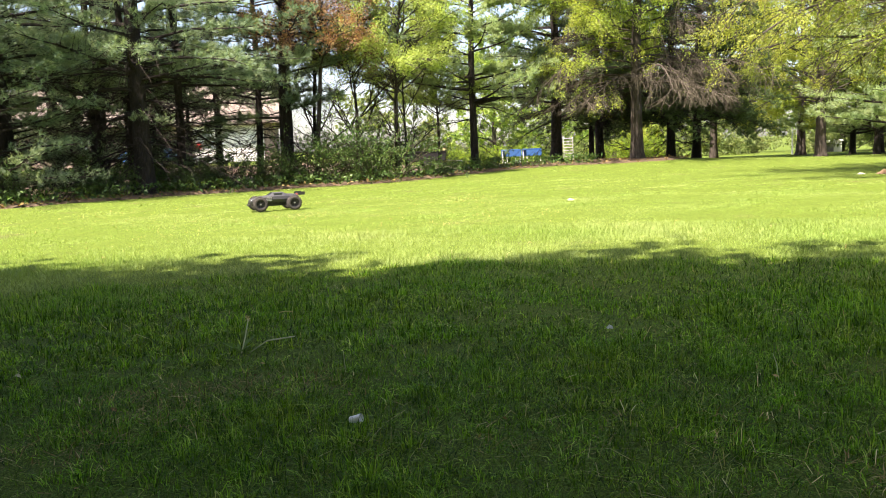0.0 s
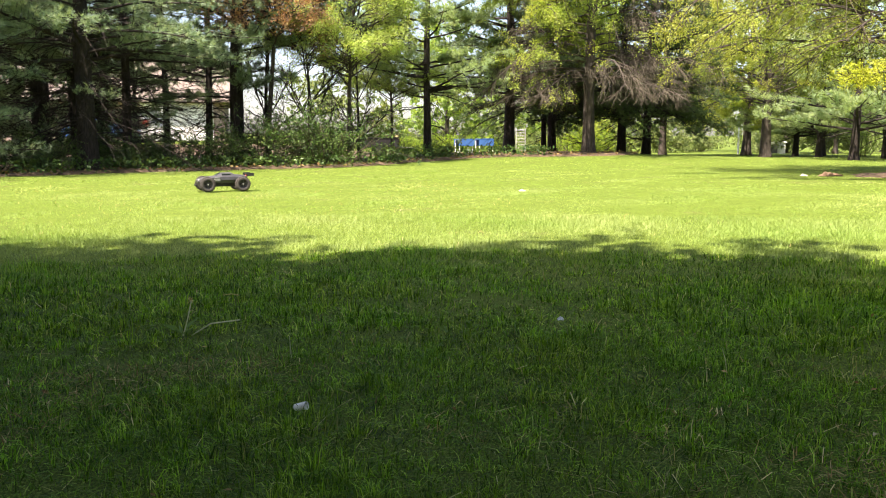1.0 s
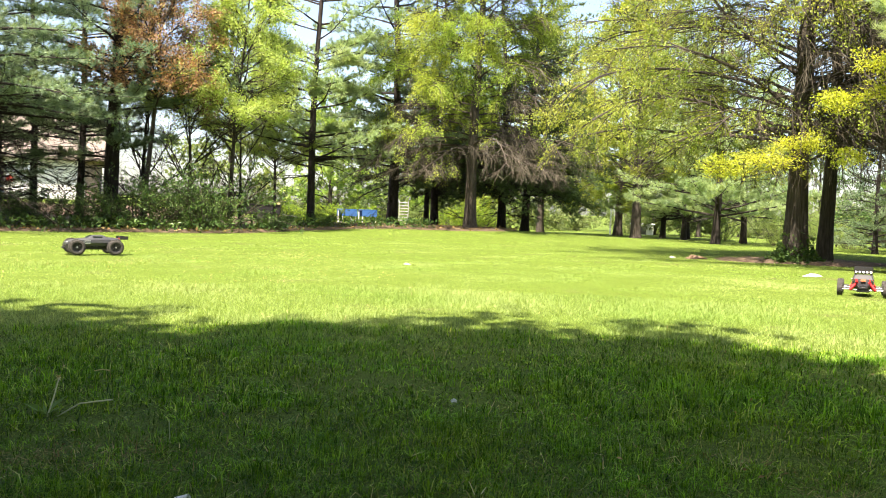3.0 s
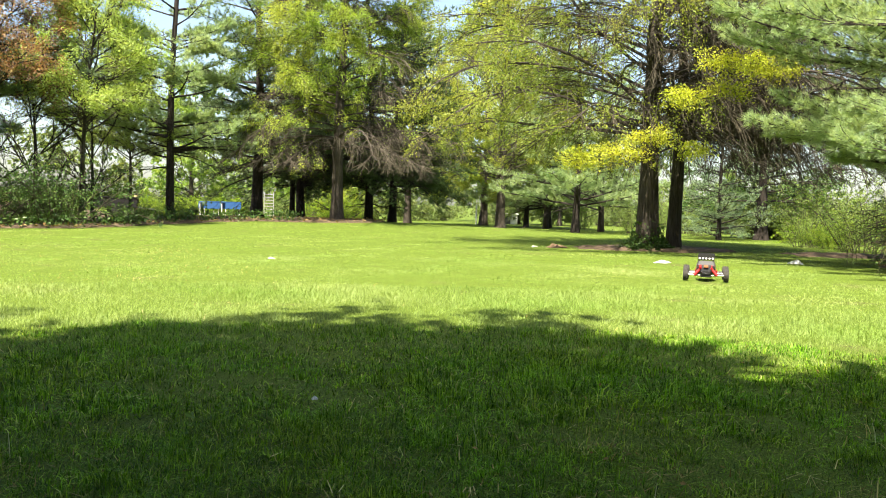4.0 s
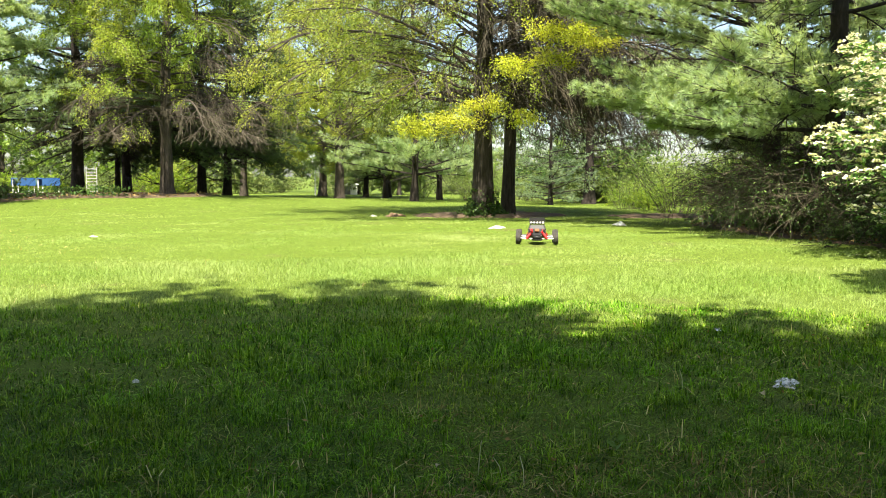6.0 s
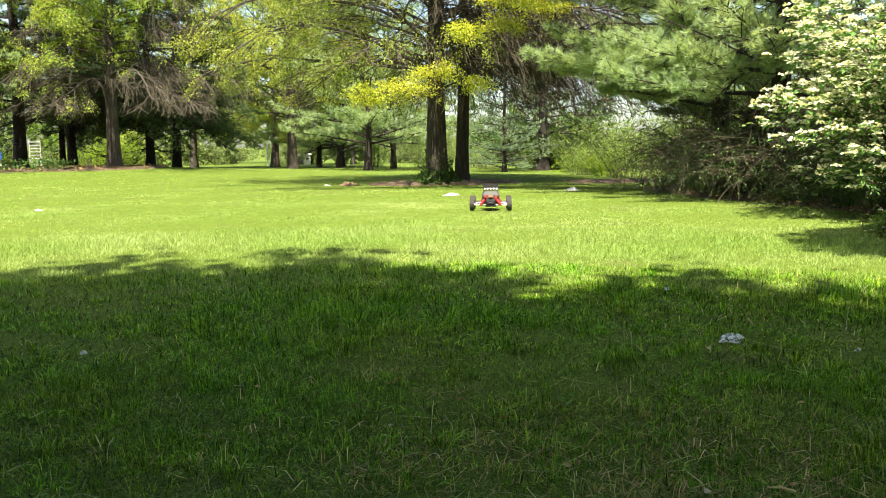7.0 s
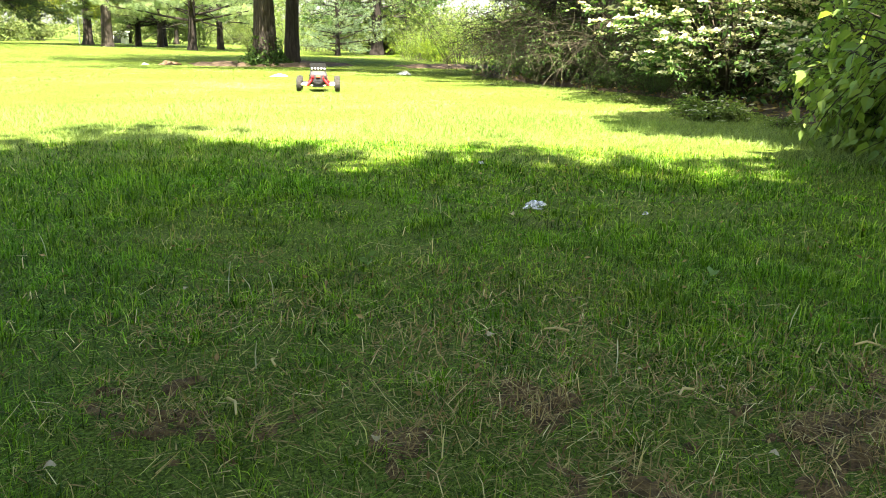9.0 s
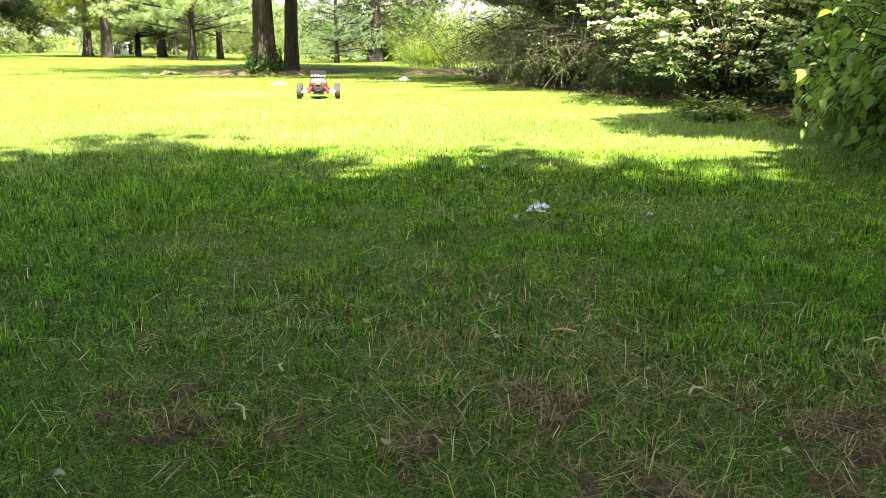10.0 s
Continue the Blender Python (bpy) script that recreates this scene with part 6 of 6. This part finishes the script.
def blades(rng, g, x, y, tall, width, lie=0.45, segs=2, base=0.0, heading=None):
    """Bent tapering blades."""
    n = len(x)
    z = height(x, y) + base
    az = rng.uniform(0, 6.283, n) if heading is None else heading
    h = tall * rng.uniform(0.45, 1.2, n)
    lean = rng.gamma(2.0, lie / 2, n)
    d = np.stack([np.cos(az), np.sin(az), np.zeros(n)], 1)
    side = np.stack([-np.sin(az + rng.normal(size=n) * 0.7), np.cos(az), np.zeros(n)], 1)
    w = (width * rng.uniform(0.6, 1.3, n))[:, None] * side * 0.5
    o = np.stack([x, y, z - 0.01], 1)
    upz = np.array([0, 0, 1.0])
    if segs == 1:
        tip = o + d * (h * np.minimum(lean, 1.2))[:, None] + upz * (h / np.sqrt(1 + lean ** 2))[:, None]
        g.add(np.stack([o - w, o + w, tip], 1), np.arange(n * 3).reshape(n, 3))
        return
    mid = o + d * (h * lean * 0.25)[:, None] + upz * (h * 0.55 / np.sqrt(1 + lean ** 2 * 0.4))[:, None]
    tip = o + d * (h * np.minimum(lean, 1.3))[:, None] + upz * (h * np.maximum(0.12, 1 - lean * 0.45))[:, None]
    v = np.stack([o - w, o + w, mid + w * 0.8, mid - w * 0.8, tip], 1)
    i = np.arange(n)[:, None] * 5
    g.add(v, i + np.array([[0, 1, 2, 3]]))
    g.f[3].append(i + np.array([[3, 2, 4]]) + g.n - n * 5)


def vnoise(x, y, scale, seed):
    """Smooth irregular noise, 0 to 1."""
    u, v = np.asarray(x) * scale + seed * 17.3, np.asarray(y) * scale - seed * 9.1
    i, j = np.floor(u).astype(np.int64), np.floor(v).astype(np.int64)
    a, b = u - i, v - j
    a, b = a * a * (3 - 2 * a), b * b * (3 - 2 * b)

    def h(p, q):
        n = (p * 374761393 + q * 668265263 + seed * 1442695) & 0x7FFFFFFF
        n = ((n ^ (n >> 13)) * 1274126177) & 0x7FFFFFFF
        return ((n ^ (n >> 16)) & 0xFFFF) / 65535.0

    return (h(i, j) * (1 - a) + h(i + 1, j) * a) * (1 - b) + (h(i, j + 1) * (1 - a) + h(i + 1, j + 1) * a) * b


def patchy(x, y):
    """Thick and thin stretches of the lawn."""
    return 0.5 * vnoise(x, y, 1.6, 3) + 0.35 * vnoise(x, y, 5.0, 4) + 0.25 * vnoise(x, y, 13.0, 5)


def worn(x, y):
    """How bare the turf is near the thicket end of the lawn."""
    d = 0.0
    for cx, cy, rx, ry in ((0.74, 1.17, 0.11, 0.19), (0.84, 0.97, 0.12, 0.07), (0.93, 0.82, 0.07, 0.08), (1.52, 0.30, 0.34, 0.15), (1.10, 0.47, 0.13, 0.13), (1.25, 0.72, 0.10, 0.10)):
        d = np.maximum(d, 1.0 - 0.55 * np.hypot((x - cx) / rx, (y - cy) / ry))
    return np.clip(1.2 * d - 0.6 + 1.0 * (vnoise(0.8 * x + 0.6 * y, 0.8 * y - 0.6 * x, 13.0, 8) - 0.5) + 1.1 * (vnoise(0.5 * x - 0.87 * y, 0.5 * y + 0.87 * x, 37.0, 9) - 0.5), 0, 1) * (d > 0)


def thatch(x, y):
    """Where dead matted grass shows through."""
    near = np.clip(1.3 - np.hypot((x - 1.35) / 0.7, (y - 0.85) / 0.8), 0, 1)
    return np.clip(near * (0.35 + 1.0 * vnoise(x, y, 5.0, 12)) + 1.6 * np.clip(vnoise(x, y, 2.2, 13) - 0.62, 0, 1) + 0.5 * np.clip(vnoise(x, y, 7.0, 14) - 0.6, 0, 1), 0, 1)


def tufts(rng, g, r0, r1, dens, per, tall, width, spread, a0, a1):
    """Clumps of blades that fan out from one root."""
    x, y = scatter(rng, r0, r1, a0, a1, dens)
    q = patchy(x, y)
    w, th = worn(x, y), thatch(x, y)
    keep = on_lawn(x, y) & (rng.uniform(0, 1, len(x)) < np.clip(2.2 * q, 0.85, 1) * (1 - 0.7 * w) * (1 - 0.3 * th))
    x, y, q, th, w = (v[keep] for v in (x, y, q, th, w))
    vig = np.clip(0.75 + 2.2 * (q - 0.47), 0.55, 1.6) * (1 - 0.25 * th) * (1 - 0.35 * w) * rng.uniform(0.7, 1.3, len(x))
    n = rng.poisson(per, len(x)) + 2
    k = np.repeat(np.arange(len(x)), n)
    az = rng.uniform(0, 6.283, len(k))
    q = np.abs(rng.normal(size=len(k))) * spread * (0.5 + 0.5 * vig[k])
    blades(rng, g, x[k] + np.cos(az) * q, y[k] + np.sin(az) * q, tall * vig[k], width, 1.25, 2, 0.0, az + rng.normal(size=len(k)) * 0.6)


def build_grass():
    rng = np.random.default_rng(90)
    A0, A1 = radians(-36), radians(84)
    g = Geo()
    tufts(rng, g, 0.55, 1.6, 2200, 12, 0.046, 0.0021, 0.017, A0, A1)
    tufts(rng, g, 1.6, 2.9, 1650, 11, 0.050, 0.0026, 0.022, A0, A1)
    tufts(rng, g, 2.9, 5.2, 760, 9, 0.052, 0.0044, 0.03, A0, A1)
    # coarse tussocks of longer blades
    for r0, r1, dens, width in ((0.7, 1.7, 40, 0.0022), (1.7, 3.2, 20, 0.0030), (3.2, 5.2, 7, 0.005)):
        x, y = scatter(rng, r0, r1, A0, A1, dens)
        k = on_lawn(x, y) & (worn(x, y) < 0.25)
        for cx, cy in zip(x[k], y[k]):
            n = rng.integers(40, 120)
            a, q = rng.uniform(0, 6.283, n), np.abs(rng.normal(size=n)) * rng.uniform(0.03, 0.07)
            blades(rng, g, cx + np.cos(a) * q, cy + np.sin(a) * q, rng.uniform(0.045, 0.07), width, 1.2, 2, 0.0, a + rng.normal(size=n) * 0.5)
    whole("grass", g, M_GRASS_SHADE, "tufted green lawn grass with scattered pale blades, shade put into its green", "grass", kind="stuff")
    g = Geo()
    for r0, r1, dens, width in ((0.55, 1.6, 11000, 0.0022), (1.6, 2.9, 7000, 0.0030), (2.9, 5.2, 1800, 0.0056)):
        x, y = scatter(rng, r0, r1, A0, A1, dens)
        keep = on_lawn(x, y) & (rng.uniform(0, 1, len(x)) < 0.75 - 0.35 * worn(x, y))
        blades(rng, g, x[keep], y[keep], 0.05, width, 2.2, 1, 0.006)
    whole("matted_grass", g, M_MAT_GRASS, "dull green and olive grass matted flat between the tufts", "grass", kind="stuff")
    lawn = Geo()
    for r0, r1, dens, tall, width, lie in ((4.4, 8.0, 5200, 0.05, 0.0056, 1.1), (8.0, 13.0, 3000, 0.030, 0.010, 1.5), (13, 22, 520, 0.026, 0.034, 1.8), (22, 36, 150, 0.024, 0.07, 2.0), (36, 60, 26, 0.04, 0.08, 2.0)):
        x, y = scatter(rng, r0, r1, A0, A1, dens)
        q = patchy(x, y)
        keep = on_lawn(x, y) & (rng.uniform(0, 1, len(x)) < np.clip(0.35 + 0.9 * q, 0.15, 1))
        x, y, q = x[keep], y[keep], q[keep]
        blades(rng, lawn, x, y, tall * (0.45 + 1.0 * np.clip(q, 0, 1.2)), width, lie, 1)
    whole("lawn_grass", lawn, M_GRASS_FAR_LIT, "even mown lawn grass further out, sunlight put into its colour", "grass", kind="stuff")
    g = Geo()
    for r0, r1, dens, width in ((0.6, 2.0, 1100, 0.0016), (2.0, 4.5, 350, 0.0024), (4.5, 9, 12, 0.004)):
        x, y = scatter(rng, r0, r1, A0, A1, dens)
        keep = on_lawn(x, y) & (rng.uniform(0, 1, len(x)) < 0.06 + 0.75 * worn(x, y) + 0.6 * thatch(x, y))
        blades(rng, g, x[keep], y[keep], 0.055, width, 2.6, 2, 0.020)
    for r0, r1, dens, width in ((0.7, 1.8, 260, 0.0016), (1.8, 3.4, 90, 0.0024)):
        x, y = scatter(rng, r0, r1, radians(8), A1, dens)
        k = on_lawn(x, y) & (rng.uniform(0, 1, len(x)) < 0.25 + 0.9 * thatch(x, y))
        blades(rng, g, x[k], y[k], 0.06, width, 2.8, 2, 0.024)
    x, y = rng.uniform(-5.5, 1.5, 9000), rng.uniform(6.5, 14.5, 9000)
    k = rng.uniform(0, 1, 9000) < 0.6 * np.clip(vnoise(x, y * 0.6, 0.8, 31) - 0.35, 0, 1)
    blades(rng, g, x[k], y[k], 0.04, 0.009, 1.6, 1, 0.004)
    whole("dry_grass", g, M_STRAW, "dry straw-coloured clippings lying in the turf", "dry grass", kind="stuff")
    g = Geo()
    x, y = scatter(rng, 0.6, 2.6, A0, A1, 13000)
    keep = on_lawn(x, y) & (rng.uniform(0, 1, len(x)) < 1.1 * worn(x, y) + 0.4 * thatch(x, y))
    blades(rng, g, x[keep], y[keep], 0.035, 0.0024, 3.0, 1, 0.030)
    whole("dead_thatch", g, M_DRY_LEAF, "brown crumbled dead grass and leaf bits on bare soil", "thatch", kind="stuff")
    g = Geo()
    x, y = scatter(rng, 0.8, 5.0, radians(30), A1, 26)
    x2, y2 = scatter(rng, 0.8, 3.0, A0, A1, 10)
    x, y = np.concatenate([x, x2]), np.concatenate([y, y2])
    k = on_lawn(x, y)
    p = np.stack([x[k], y[k], np.full(k.sum(), 0.03)], 1)
    g.leaves(rng, p, rng.normal(size=p.shape) * np.array([1, 1, 0.4]), 0.018, 0.5, 1.0)
    whole("dead_leaves", g, M_DRY_LEAF, "scattered small dead leaves on the turf", "dead leaves", kind="stuff")
    # litter on the beds
    g = Geo()
    x, y = rng.uniform(6, 15, 9000), rng.uniform(-1, 13, 9000)
    k = (inside_right(x, y) > -0.25) & (inside_right(x, y) < 2.5)
    x, y = x[k], y[k]
    g.leaves(rng, np.stack([x, y, height(x, y) + 0.06], 1), rng.normal(size=(len(x), 3)) * np.array([1, 1, 0.35]), 0.055, 0.6, 1.0)
    x, y = rng.uniform(-12, 11, 9000), rng.uniform(16, 34, 9000)
    k = (inside_left(x, y) > -0.2) & (inside_left(x, y) < 3)
    x, y = x[k], y[k]
    g.leaves(rng, np.stack([x, y, height(x, y) + 0.07], 1), rng.normal(size=(len(x), 3)) * np.array([1, 1, 0.35]), 0.1, 0.6, 1.0)
    whole("leaf_litter", g, M_DRY_LEAF, "brown dead leaves strewn over the beds", "leaf litter", kind="stuff")
    # low plants along the bed edges and ivy at the oak
    g = Geo()
    x, y = rng.uniform(4, 15, 14000), rng.uniform(-1, 13, 14000)
    k = (inside_right(x, y) > -0.08) & (inside_right(x, y) < 1.9) & (wobble(x, y, 2.2) > -0.55)
    x, y = x[k], y[k]
    g.leaves(rng, np.stack([x, y, height(x, y) + rng.uniform(0.04, 0.28, len(x))], 1), rng.normal(size=(len(x), 3)), 0.08, 0.6, 1.0)
    x, y = rng.uniform(-14, 6, 36000), rng.uniform(15, 31, 36000)
    k = (inside_left(x, y) > -0.12) & (inside_left(x, y) < 2.0) & (wobble(x, y, 1.8) > -0.75)
    x, y = x[k], y[k]
    g.leaves(rng, np.stack([x, y, height(x, y) + rng.uniform(0.04, 0.35, len(x))], 1), rng.normal(size=(len(x), 3)), 0.11, 0.6, 1.0)
    a, h = rng.uniform(0, 6.283, 1700), rng.gamma(1.3, 0.12, 1700)
    q = 0.31 + 0.45 * np.exp(-h / 0.14) * rng.uniform(0, 1.2, 1700)
    x, y = 11.15 + np.cos(a) * q, 15.75 + np.sin(a) * q
    g.leaves(rng, np.stack([x, y, h], 1), rng.normal(size=(1700, 3)) - np.array([0, 0, 0.4]), 0.075, 0.8, 0.6)
    whole("ground_cover", g, M_SHRUB_LEAF, "low dark green leafy plants and ivy", "undergrowth", kind="stuff")


build_grass()


def build_earth():
    """Bare soil showing through the worn turf."""
    g = Geo()
    xs, ys = np.arange(0.4, 2.1, 0.02), np.arange(0.05, 1.6, 0.02)
    x, y = np.meshgrid(xs, ys, indexing="ij")
    d = worn(x, y)
    z = np.clip(d * 0.03 - 0.02, -0.02, 0.0) + 0.012 * vnoise(x, y, 30.0, 21) + 0.004
    i, j = np.meshgrid(np.arange(len(xs) - 1), np.arange(len(ys) - 1), indexing="ij")
    n = len(ys)
    p = i * n + j
    f = np.stack([p, p + n, p + n + 1, p + 1], -1).reshape(-1, 4)
    g.add(np.stack([x, y, z], -1), f[(d.ravel()[f] > 0.02).any(1)])
    whole("bare_earth", g, M_EARTH, "bare brown soil showing through the worn turf", "bare soil", kind="structure", smooth=True)


build_earth()
